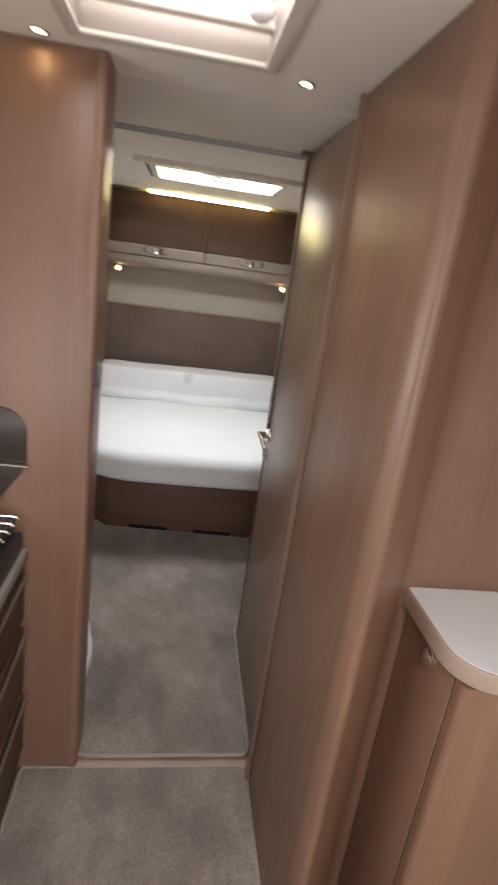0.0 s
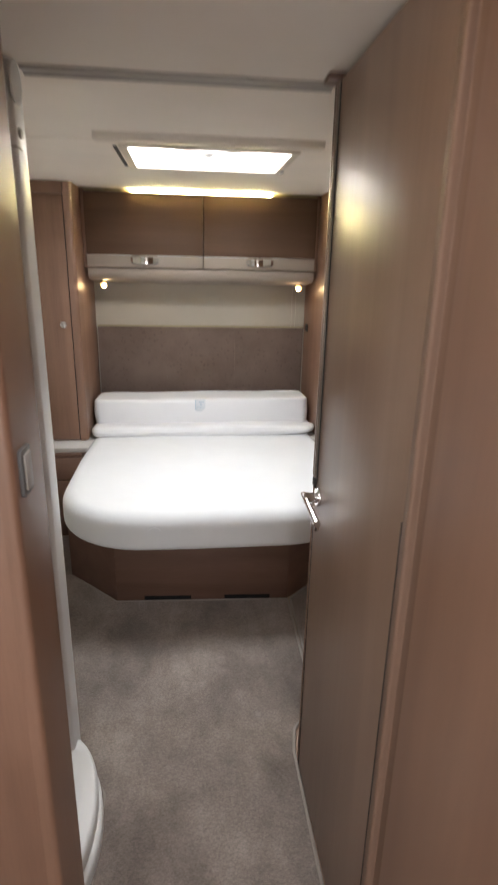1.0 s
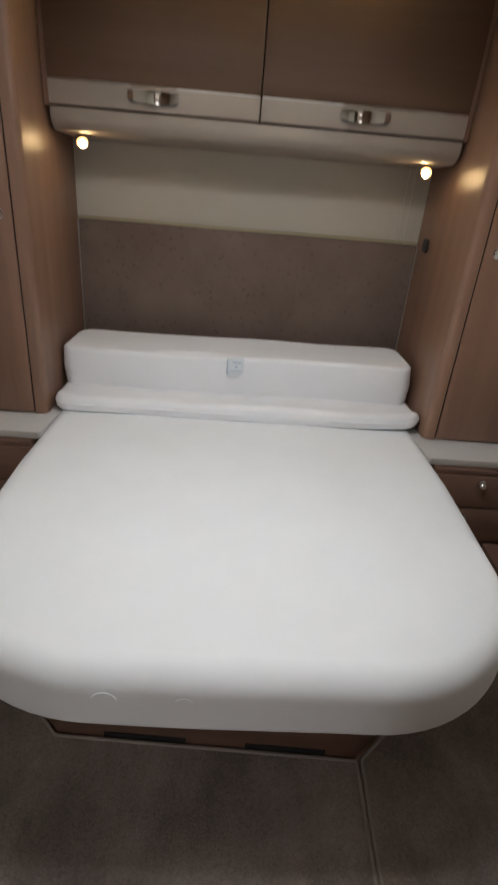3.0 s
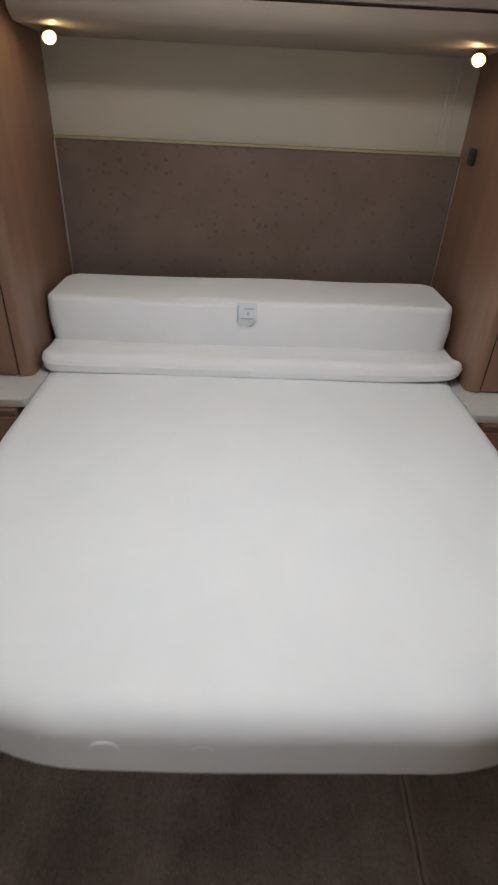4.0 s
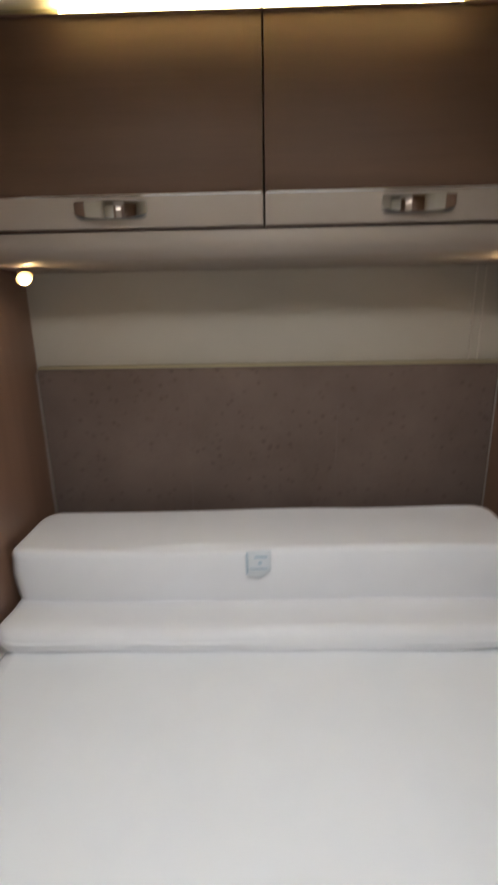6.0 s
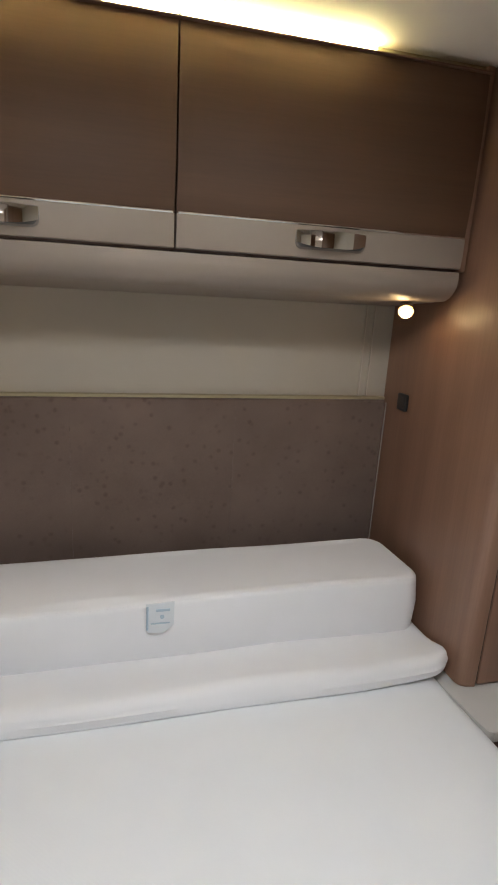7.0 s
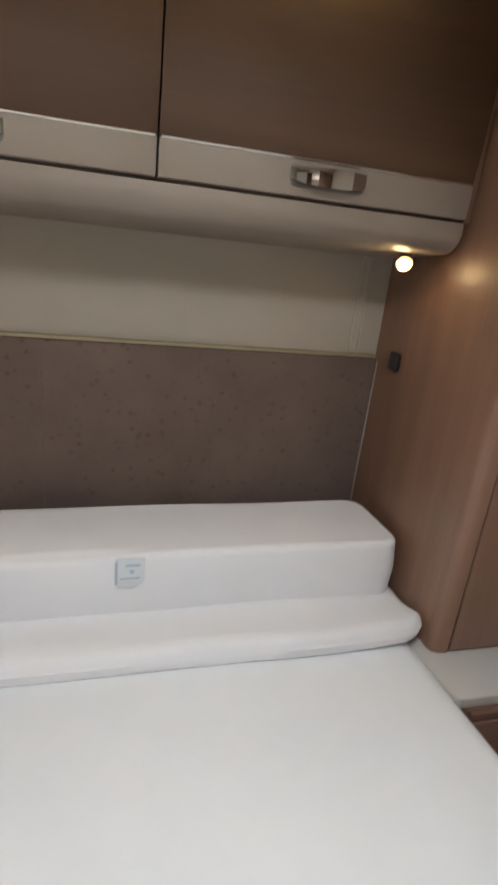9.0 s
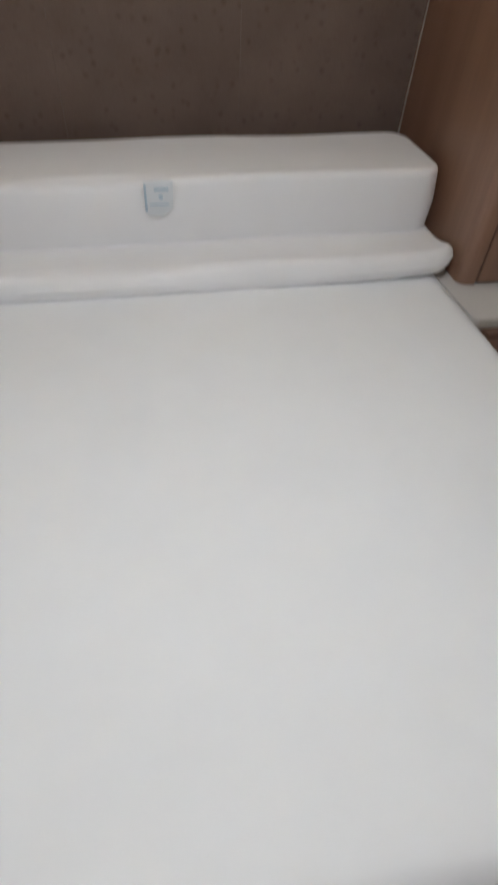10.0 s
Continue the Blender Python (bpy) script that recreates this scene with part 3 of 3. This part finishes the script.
pipe_pts = sorted(((v.co.x, v.co.y, v.co.z) for v in ring_of(blk_bm, blk_outline, 11) if v.co.y < 4.10), key=lambda p: p[0])
part("cover", blk_bm, COVER, block)
part("piping", tube(pipe_pts, 0.0013, 5), COVER, block, "sewn edge piping")
tag = part("tag", prism([(0.158, 0.757), (0.222, 0.760), (0.221, 0.700), (0.196, 0.680), (0.162, 0.684)], 4.0625, 4.0665, "y", r=0.0008), PAPER, block, "pale blue woven care tag")
part("tag_edge", box(0.158, 0.163, 4.0605, 4.0625, 0.692, 0.752, 0.0005), INK, tag)
part("tag_bar", box(0.180, 0.212, 4.0605, 4.0625, 0.738, 0.744, 0.0005), INK, tag)
part("tag_bar", box(0.168, 0.212, 4.0605, 4.0625, 0.706, 0.709, 0.0005), INK, tag)
part("tag_mark", lathe([(0.0, -0.001), (0.005, -0.001), (0.005, 0.001), (0.0, 0.001)], pose(0.194, 4.0615, 0.724, 90)), INK, tag)

# ---------------- bed head ----------------
hb = thing("headboard", (XC, 4.44, 0.6), "taupe suede-like upholstered headboard panel", "headboard")
part("panel", prism(rounded([(4.459, 0.60), (4.436, 0.60), (4.434, 1.158), (4.459, 1.158)], [0, 0.004, 0.008, 0], 4), -0.463, 0.893, "x", 0.003), SUEDE, hb)
for x in (-0.4665, 0.8965):
    part("piping", tube([(x, 4.436, 0.60), (x, 4.434, 1.150)], 0.0019, 6), RAIL_PL, hb, "thin pale edge piping")
part("top_trim", box(-0.463, 0.893, 4.437, 4.4595, 1.1585, 1.1670, 0.003), OLIVE_GLOW, hb, "olive-beige top edge trim, widened for the wall's yellow glow")
for x in (-0.02, 0.43):
    part("seam", box(x - 0.001, x + 0.001, 4.4335, 4.4350, 0.62, 1.150, 0.0003), SUEDE, hb)
for x in (0.812, 0.838):
    solid("cable_cover", box(x - 0.002, x + 0.002, 4.455, 4.4605, 1.165, 1.45, 0.0008), CABLE, "thin cream cable cover on the wall", "cable cover")

# shelf and curved apron under the lockers
apron = rounded([(4.459, 1.522), (4.139, 1.522), (4.136, 1.490), (4.166, 1.456), (4.459, 1.432)], [0, 0.002, 0.05, 0.07, 0], 10)
solid("locker_apron", prism(apron, -0.452, 0.881, "x", 0.004, 2, 75), BEIGE, "beige apron panel under the overhead lockers", "apron", kind="structure")


# ---------------- overhead lockers ----------------
def locker(x0, x1, handle_x):
    lk = thing("overhead_locker", ((x0 + x1) / 2, 4.3, 1.525), "walnut-brown overhead locker with a beige lower band, closed", "overhead locker", "overhead lockers above the bed")
    part("body", box(x0, x1, 4.158, 4.458, 1.525, 1.926, 0.001), WOOD_DARK, lk)
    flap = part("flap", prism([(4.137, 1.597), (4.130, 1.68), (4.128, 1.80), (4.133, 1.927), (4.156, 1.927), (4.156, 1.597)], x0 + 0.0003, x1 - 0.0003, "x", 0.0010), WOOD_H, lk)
    part("lower_band", prism(rounded([(4.136, 1.529), (4.133, 1.56), (4.134, 1.595), (4.156, 1.595), (4.156, 1.529)], [0.003, 0, 0.003, 0, 0], 3), x0 + 0.0006, x1 - 0.0006, "x", 0.001), BEIGE, flap, "beige lower band")
    bead = [(x0 + 0.004 + (x1 - x0 - 0.008) * k / 12, 4.1345, 1.5965) for k in range(13)]
    part("chrome_bead", tube(bead, 0.0022, 6), CHROME, flap, "thin chrome bead")
    h = 0.081
    rim = rounded([(handle_x - h, 1.546), (handle_x + h, 1.546), (handle_x + h, 1.586), (handle_x - h, 1.586)], [0.016, 0.016, 0.008, 0.008], 6)
    grip = part("handle", prism(rim, 4.1305, 4.135, "y", 0.001), NICKEL, flap, "chrome recessed handle")
    cup = rounded([(handle_x - h + 0.004, 1.550), (handle_x + h - 0.004, 1.550), (handle_x + h - 0.004, 1.583), (handle_x - h + 0.004, 1.583)], [0.013, 0.013, 0.006, 0.006], 5)
    part("recess", prism(cup, 4.1290, 4.1307, "y", 0.0004), DARK_PL, grip, "dark flat plate for the recess's shade")
    bm = bmesh.new()
    rows = []
    for k in range(-18, 19):
        f = k / 18
        x = handle_x + h * 0.985 * f
        out = 0.022 * (1 - f * f)
        top = 1.5845 - 0.0010 * f * f
        bottom = 1.5495 + 0.011 * abs(f) ** 3
        section = []
        for j in range(9):
            q = j / 8
            section.append((4.1285 - out - 0.0005 * math.sin(math.pi * q) * (1 - 0.5 * f * f), bottom + (top - bottom) * q))
        section += [(4.1300 - out * 0.85, top - 0.001), (4.1300 - out * 0.85, bottom + 0.001)]
        rows.append([bm.verts.new((x, y, z)) for y, z in section])
    for a, b in zip(rows, rows[1:]):
        for k in range(11):
            bm.faces.new((a[k], a[(k + 1) % 11], b[(k + 1) % 11], b[k]))
    bm.faces.new(rows[0])
    bm.faces.new(rows[-1])
    part("pull", bm, MIRROR_CHROME, grip, "bowed chrome pull")
    return lk


locker(-0.452, XC - 0.001, -0.124)
locker(XC + 0.002, 0.880, 0.550)
for x0, x1 in ((-0.4712, -0.4538), (0.8815, 0.8988)):
    solid("locker_end_strip", box(x0, x1, 4.146, 4.40, 1.524, 1.949, 0.001), WOOD_V, "narrow walnut-brown filler strip beside the overhead locker", "end strip", kind="structure")

led = thing("led_strip", (XC, 4.13, 1.93), "warm white LED light strip along the locker top", "light strip")
part("profile", box(-0.4535, 0.8815, 4.1245, 4.30, 1.9275, 1.9312, 0.001), WOOD_DARK, led, "dark carrier rail")
part("tube", box(-0.193, 0.612, 4.131, 4.147, 1.9318, 1.9450, 0.004), LED, led, "glowing diffuser")
part("clip", box(XC - 0.003, XC + 0.003, 4.1215, 4.1243, 1.928, 1.934, 0.001), GREY_PL, led)
part("backing", box(-0.455, 0.885, 4.156, 4.166, 1.931, 1.9495, 0.001), OLIVE_GLOW, led, "backing strip coloured gold for the LED's light")

for s, x in ((-1, -0.384), (1, 0.814)):
    rd = thing("reading_lamp", (x, 4.25, 1.455), "small chrome reading lamp, lit, under the locker", "reading lamp", "reading lamps")
    part("mount", lathe([(0.0, 0.0), (0.020, 0.0), (0.020, -0.004), (0.008, -0.006), (0.006, -0.016), (0.0, -0.016)], Matrix.Translation((x, 4.255, 1.4555))), CHROME, rd)
    m = Matrix.Translation((x, 4.243, 1.431)) @ Matrix.Rotation(radians(-52), 4, "X") @ Matrix.Rotation(radians(24 * s), 4, "Y")
    part("head", lathe([(0.0, 0.024), (0.012, 0.022), (0.018, 0.012), (0.019, -0.010), (0.017, -0.013), (0.0165, -0.010), (0.0, -0.010)], m), CHROME, rd, "chrome lamp head")
    lens = part("lens", lathe([(0.0, -0.0225), (0.011, -0.0205), (0.0172, -0.0160), (0.0192, -0.0108), (0.0, -0.0102)], m), HALO, rd, "glowing warm lens, enlarged with an orange rim for bloom")
    part("bulb", lathe([(0.0, -0.0255), (0.0070, -0.0245), (0.0115, -0.0205), (0.0, -0.0204)], m), BULB, lens)

sock = thing("power_socket", (0.8985, 4.335, 1.14), "small black power socket on the wardrobe side", "socket")
part("plate", prism(rounded([(4.312, 1.148), (4.360, 1.148), (4.360, 1.196), (4.312, 1.196)], [0.006] * 4, 4), 0.890, 0.8985, "x", 0.0015), BLACK_PL, sock)
part("cover_lid", prism(rounded([(4.320, 1.156), (4.352, 1.156), (4.352, 1.188), (4.320, 1.188)], [0.004] * 4, 4), 0.8875, 0.8905, "x", 0.001), RUBBER, sock)


# ---------------- wardrobes, shelves, drawers ----------------
def wardrobe(s):
    w = thing("wardrobe", (to_x(0.88, s), 4.15, 0.545), "tall walnut-brown wardrobe with a rounded corner post, door closed", "wardrobe", "wardrobes beside the bed")
    part("body", box_s(s, 0.70, 1.069, 3.932, 4.458, 0.549, 1.948, 0.001), WOOD_DARK, w)
    post = rounded([(to_x(0.733, s), 3.912), (to_x(0.690, s), 3.920), (to_x(0.686, s), 4.458), (to_x(0.698, s), 4.458), (to_x(0.733, s), 3.96)], [0.002, 0.034, 0, 0, 0], 9)
    part("side_panel", prism(post, 0.547, 1.949), WOOD_V, w)
    d = part("door", box_s(s, 0.7375, 1.048, 3.912, 3.930, 0.552, 1.885, 0.003), WOOD_V, w)
    part("seam", box_s(s, 0.7332, 0.7373, 3.9165, 3.931, 0.552, 1.887, 0.0003), VOID, w, "black strip for the shade in the door gap")
    part("top_filler", box_s(s, 0.736, 1.069, 3.913, 3.931, 1.889, 1.949, 0.002), WOOD_V, w)
    part("end_filler", box_s(s, 1.051, 1.069, 3.913, 3.931, 0.549, 1.886, 0.001), WOOD_V, w)
    knob(s, 0.781, 3.912, 1.22, d, 0.016)
    return w


def knob(s, u, y, z, parent, r):
    m = Matrix.Translation((to_x(u, s), y, z)) @ Matrix.Rotation(radians(90), 4, "X")
    k = part("knob", lathe([(0.0, 0.020), (r * 0.75, 0.0195), (r, 0.015), (r, 0.010), (r * 0.55, 0.006), (r * 0.55, 0.003), (r * 1.15, 0.002), (r * 1.15, 0.0)], m), CHROME, parent, "round chrome push knob")
    part("button", lathe([(0.0, 0.0225), (r * 0.45, 0.022), (r * 0.5, 0.0195), (0.0, 0.0195)], m, 16), STEEL, k)


def bedside(s):
    top = rounded([(to_x(0.672, s), 3.776), (to_x(1.068, s), 3.776), (to_x(1.068, s), 4.457), (to_x(0.655, s), 4.457), (to_x(0.655, s), 3.93)], [0.012, 0, 0, 0, 0.05], 6)
    shelf = thing("bedside_shelf", (to_x(0.87, s), 4.1, 0.515), "white laminate bedside shelf under the wardrobe", "shelf", "bedside shelves")
    part("board", prism(top, 0.518, 0.545, r=0.002), SHELF_DIMMED, shelf)
    part("front_edge", box_s(s, 0.684, 1.067, 3.7735, 3.7759, 0.5195, 0.5435, 0.0008), RAIL_PL, shelf, "greyish front edge band")
    dr = thing("bedside_cabinet", (to_x(0.88, s), 3.9, 0.2), "walnut-brown bedside cabinet with two closed drawers", "bedside cabinet", "bedside cabinets")
    part("body", box_s(s, 0.702, 1.068, 3.768, 4.456, 0.003, 0.5172, 0.001), WOOD_DARK, dr)
    for z0, z1, zk, uk in ((0.362, 0.495, 0.464, 0.876), (0.215, 0.356, 0.318, 0.876)):
        d = part("drawer", box_s(s, 0.705, 1.060, 3.751, 3.767, z0, z1, 0.003), WOOD_DRAWER, dr)
        knob(s, uk if s < 0 or zk > 0.4 else 0.845, 3.751, zk, d, 0.013)
    part("rail", box_s(s, 0.705, 1.066, 3.756, 3.7675, 0.497, 0.516, 0.001), WOOD_DARK, dr)


def side_box(s, u0, y0, label):
    b = thing("side_bench_box", (to_x(0.95, s), 3.4, 0), label, "bench box", "low boxes along the walls")
    part("front", box_s(s, u0, u0 + 0.018, y0, 3.749, 0.003, 0.192, 0.002), WOOD_DARK, b)
    part("top", box_s(s, u0 - 0.002, 1.069, y0, 3.7495, 0.193, 0.208, 0.003), WOOD_DRAWER, b)
    part("end", box_s(s, u0 + 0.019, 1.069, y0, y0 + 0.016, 0.003, 0.192, 0.001), WOOD_DARK, b)


for s in (-1, 1):
    wardrobe(s)
    bedside(s)
side_box(1, 0.952, 2.60, "narrow low walnut-brown box along the wall")
side_box(-1, 0.919, 2.60, "low walnut-brown box along the wall")

# ---------------- door ----------------
door = thing("door_leaf", (0.47, 1.48, 0.012), "tall grey-brown wooden inner door standing open", "door")
part("leaf", box(0.4555, 0.489, 1.484, 2.082, 0.016, 1.934, 0.003), WOOD_DOOR, door)
part("edge_profile", prism(rounded([(0.4535, 2.0825), (0.490, 2.0825), (0.490, 2.103), (0.476, 2.108), (0.458, 2.104)], [0.002, 0, 0.004, 0.006, 0.006], 4), 0.016, 1.934), WOOD_TRIM, door, "brown rounded edge profile")
part("edge_strip", box(0.4518, 0.4553, 2.0545, 2.0815, 1.012, 1.932, 0.001), BRONZE, door, "grey-brown edge strip above the handle")
for y0, y1 in ((2.0745, 2.0810), (2.0580, 2.0640)):
    part("edge_ridge", box(0.4485, 0.4520, y0, y1, 1.014, 1.930, 0.0012), BRONZE_METAL, door, "thin metal ridge")
part("seal", box(0.4535, 0.4555, 2.0485, 2.0540, 1.0, 1.93, 0.0006), RUBBER, door, "dark rubber seal")
part("seal", box(0.4540, 0.4555, 2.0665, 2.0700, 0.02, 0.88, 0.0005), RUBBER, door)
part("top_stop", box(0.430, 0.492, 2.062, 2.112, 1.9345, 1.949, 0.003), WOOD_DARK, door, "dark stop block at the top corner")
for z in (0.25, 1.0, 1.78):
    part("hinge", tube([(0.4575, 1.4800, z - 0.045), (0.4575, 1.4800, z + 0.045)], 0.0025, 8), STEEL, door, "slim metal hinge")
part("hinge_gap", box(0.4546, 0.4558, 1.4842, 1.4872, 0.03, 1.16, 0.0003), RUBBER, door, "dark strip on the leaf for the hinge gap's shade")
part("hinge_seal", box(0.4565, 0.485, 1.4772, 1.4835, 0.02, 1.93, 0.0005), RUBBER, door, "dark strip filling the hinge gap as its shade")
side = Matrix.Rotation(radians(-90), 4, "Y")
part("strip_cap", box(0.4490, 0.4556, 2.0540, 2.0815, 0.985, 1.0115, 0.003), RUBBER, door, "dark end cap of the edge strip")
lock = part("handle_set", lathe([(0.0, 0.0), (0.0255, 0.0), (0.0255, 0.006), (0.023, 0.009), (0.0, 0.009)], Matrix.Translation((0.4555, 2.022, 0.973)) @ side), CHROME, door, "polished metal lever handle")
part("neck", lathe([(0.0, 0.008), (0.0150, 0.008), (0.0145, 0.013), (0.0125, 0.015), (0.0125, 0.029), (0.0135, 0.031), (0.0135, 0.043), (0.0, 0.044)], Matrix.Translation((0.4555, 2.022, 0.973)) @ side), CHROME, lock)
part("lever", tube([(0.4185, 2.042, 0.973), (0.4185, 2.02, 0.972), (0.4190, 1.97, 0.968), (0.4195, 1.91, 0.963), (0.4200, 1.886, 0.961)], 0.0088, 12), CHROME, lock)
part("turn_rosette", lathe([(0.0, 0.0), (0.021, 0.0), (0.021, 0.006), (0.018, 0.008), (0.0, 0.008)], Matrix.Translation((0.4555, 2.022, 0.896)) @ side), CHROME, door, "round lock rosette")
part("turn_knob", tube([(0.448, 2.022, 0.896), (0.441, 2.022, 0.896), (0.437, 2.022, 0.896)], 0.0085, 10), CHROME, door, "small turn knob")
part("back_lever", tube([(0.4895, 2.022, 0.973), (0.5, 2.022, 0.973)], 0.008, 10), CHROME, door)

sw = thing("light_switch", (-0.113, 1.468, 1.24), "grey rocker light switch on the door post", "light switch")
part("plate", prism(rounded([(1.448, 1.232), (1.492, 1.232), (1.492, 1.300), (1.448, 1.300)], [0.005] * 4, 4), -0.1135, -0.107, "x", 0.0015), DARK_PL, sw)
part("rocker", prism([(1.456, 1.240), (1.484, 1.240), (1.484, 1.292), (1.456, 1.292)], -0.1072, -0.1045, "x", 0.001), GREY_PL, sw)

# ---------------- shower ----------------
shower = thing("shower_cubicle", (-0.5, 1.85, 0), "white shower cubicle with a curved tray beside the walkway", "shower")
part("rear_wall", box(X_L + 0.002, -0.250, 2.128, 2.160, 0.0, 1.86, 0.004), WHITE_PL, shower)
part("end_post", prism(rounded([(-0.285, 2.085), (-0.242, 2.085), (-0.239, 2.160), (-0.2495, 2.1605), (-0.2495, 2.127), (-0.285, 2.127)], [0.006, 0.012, 0.012, 0, 0, 0], 5), 0.001, 1.948), WHITE_PL, shower, "white corner post")
part("round_bracket", lathe([(0.0, 0.0), (0.039, 0.0), (0.041, 0.004), (0.039, 0.008), (0.0, 0.008)], Matrix.Translation((-0.241, 2.098, 1.906)) @ Matrix.Rotation(radians(90), 4, "Y")), FROSTED, shower, "pale frosted round bracket")
for z in (1.906, 1.812):
    part("screw_cap", lathe([(0.0, 0.0), (0.011, 0.0), (0.010, 0.005), (0.0, 0.006)], Matrix.Translation((-0.2405, 2.112, z)) @ Matrix.Rotation(radians(90), 4, "Y")), GREY_PL, shower)
part("post_band", box(-0.286, -0.2385, 2.083, 2.123, 1.780, 1.783, 0.001), GREY_PL, shower)
for z0, z1, bulge, name in ((0.001, 0.062, 0.0, "tray"), (0.064, 0.122, -0.010, "tray_rim")):
    arc = [(-0.30 + (0.163 + bulge) * math.sin(a), 1.875 - 0.285 * math.cos(a)) for a in [math.pi * k / 20 for k in range(21)]]
    part(name, prism(arc + [(X_L + 0.003, 2.125), (X_L + 0.003, 1.585)], z0, z1, r=0.012, seg=3, bevel_angle=60), WHITE_PL, shower, "glossy white moulded tray")

# ---------------- kitchen side ----------------
kit = thing("kitchen_cooker", (-0.5, 1.0, 0), "brown kitchen unit with a black gas hob and drawers", "kitchen unit")
part("body", box(X_L + 0.003, -0.286, -0.6, 1.427, 0.003, 0.745, 0.002), WOOD_DARK, kit)
part("worktop", box(X_L + 0.003, -0.262, -0.6, 1.4265, 0.747, 0.782, 0.006), GREY_PL, kit, "grey-brown worktop")
for z0, z1 in ((0.33, 0.535), (0.565, 0.725), (0.10, 0.31)):
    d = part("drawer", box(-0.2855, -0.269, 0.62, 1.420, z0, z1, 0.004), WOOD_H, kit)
    part("grip_rail", box(-0.2685, -0.254, 0.64, 1.40, z1 - 0.018, z1 - 0.006, 0.003), STEEL, d, "metal grip rail")
hob = thing("gas_hob", (-0.5, 1.1, 0.782), "black gas hob with wire pan supports on the worktop", "hob")
part("plate", box(-0.80, -0.272, 0.65, 1.41, 0.7825, 0.838, 0.006), BLACK_PL, hob)
for cy in (0.92, 1.26):
    burner = part("burner", lathe([(0.0, 0.0), (0.05, 0.0), (0.045, 0.016), (0.03, 0.022), (0.0, 0.023)], Matrix.Translation((-0.5, cy, 0.845))), BLACK_PL, hob)
    for k in range(8):
        y = cy - 0.14 + 0.04 * k
        part("pan_bar", tube([(-0.70, y, 0.840), (-0.69, y, 0.884), (-0.288, y, 0.884), (-0.280, y, 0.876)], 0.0026, 6), CHROME, hob)
    for x in (-0.300, -0.640):
        part("grate_rail", box(x - 0.008, x + 0.008, cy - 0.155, cy + 0.155, 0.8385, 0.8805, 0.003), BLACK_PL, hob, "black cast pan support rail")
ng = thing("splash_panel", (-0.55, 1.428, 0.8), "dark glossy rounded splash panel on the partition", "splash panel")
part("panel", prism(rounded([(-0.80, 1.020), (-0.268, 1.020), (-0.268, 1.166), (-0.80, 1.166)], [0, 0, 0.065, 0.065], 8), 1.4255, 1.4295, "y", 0.001), BROWN_GLASS, ng)
part("lower_panel", prism([(-0.80, 0.86), (-0.375, 0.86), (-0.270, 1.013), (-0.80, 1.013)], 1.4245, 1.4290, "y", 0.001), BROWN_GLASS, ng, "dark grey lower panel with a slanted end")
part("rail", tube([(-0.80, 1.419, 1.019), (-0.262, 1.419, 1.016)], 0.005, 8), CHROME, ng, "bright metal rail")

# ---------------- sideboard ----------------
sb = thing("sideboard", (0.9, 0.95, 0), "walnut-brown sideboard with a push-lock door and rounded corner", "sideboard")
part("body", prism([(0.641, 1.048), (0.641, 0.836), (X_R - 0.003, 0.836), (X_R - 0.003, 1.048)], 0.003, 0.921), VOID, sb, "dark carcass behind the door")
part("corner_post", prism(rounded([(0.633, 0.828), (0.633, 0.797), (X_R - 0.003, 0.797), (X_R - 0.003, 0.834), (0.645, 0.834), (0.645, 0.828)], [0, 0.03, 0, 0, 0, 0], 8), 0.004, 0.9205), WOOD_V, sb, "rounded wooden corner panel")
dd = part("door", box(0.632, 0.640, 0.8325, 1.046, 0.01, 0.9195, 0.0015), WOOD_V, sb)
part("knob", lathe([(0.0, 0.016), (0.012, 0.0155), (0.016, 0.012), (0.016, 0.006), (0.020, 0.004), (0.020, 0.0)], Matrix.Translation((0.632, 0.918, 0.889)) @ Matrix.Rotation(radians(-90), 4, "Y")), CHROME, dd, "round chrome push lock")
top_outline = [(0.614, 1.050), (0.614, 0.778), (X_R - 0.002, 0.778), (X_R - 0.002, 1.050)]
st = thing("worktop", (0.9, 0.95, 0.922), "white sideboard top with a beige rounded edge", "worktop")
part("edge_band", prism(rounded(top_outline, [0, 0.09, 0, 0], 12), 0.9225, 0.962, r=0.004, seg=3, bevel_angle=60), EDGE_TAN, st, "beige edge band")
inner_top = [(0.620, 1.049), (0.620, 0.784), (X_R - 0.003, 0.784), (X_R - 0.003, 1.049)]
part("surface", prism(rounded(inner_top, [0, 0.085, 0, 0], 12), 0.962, 0.9635), COUNTER, st, "white laminate surface")

# ---------------- added windows, out of view ---
win = thing("window_1", (0.2, Y_BACK, 0.40), "unseen wide window added in the rear wall for fill light", "window")
win["kind"] = "structure"
part("window_frame", ring(rect(-0.45, 0.85, 0.40, 1.40, -0.03), rect(-0.45, 0.85, 0.40, 1.40, -0.001), Y_BACK - 0.01, Y_BACK + 0.012, "y", 0.002), WHITE_PL, win)
side_win = thing("window_2", (X_L, 0.55, 1.08), "unseen window added above the kitchen unit for fill light", "window")
side_win["kind"] = "structure"
part("window_frame", ring(rect(0.10, 1.00, 1.08, 1.52, -0.03), rect(0.10, 1.00, 1.08, 1.52, -0.001), X_L - 0.010, X_L + 0.012, "x", 0.002), WHITE_PL, side_win)
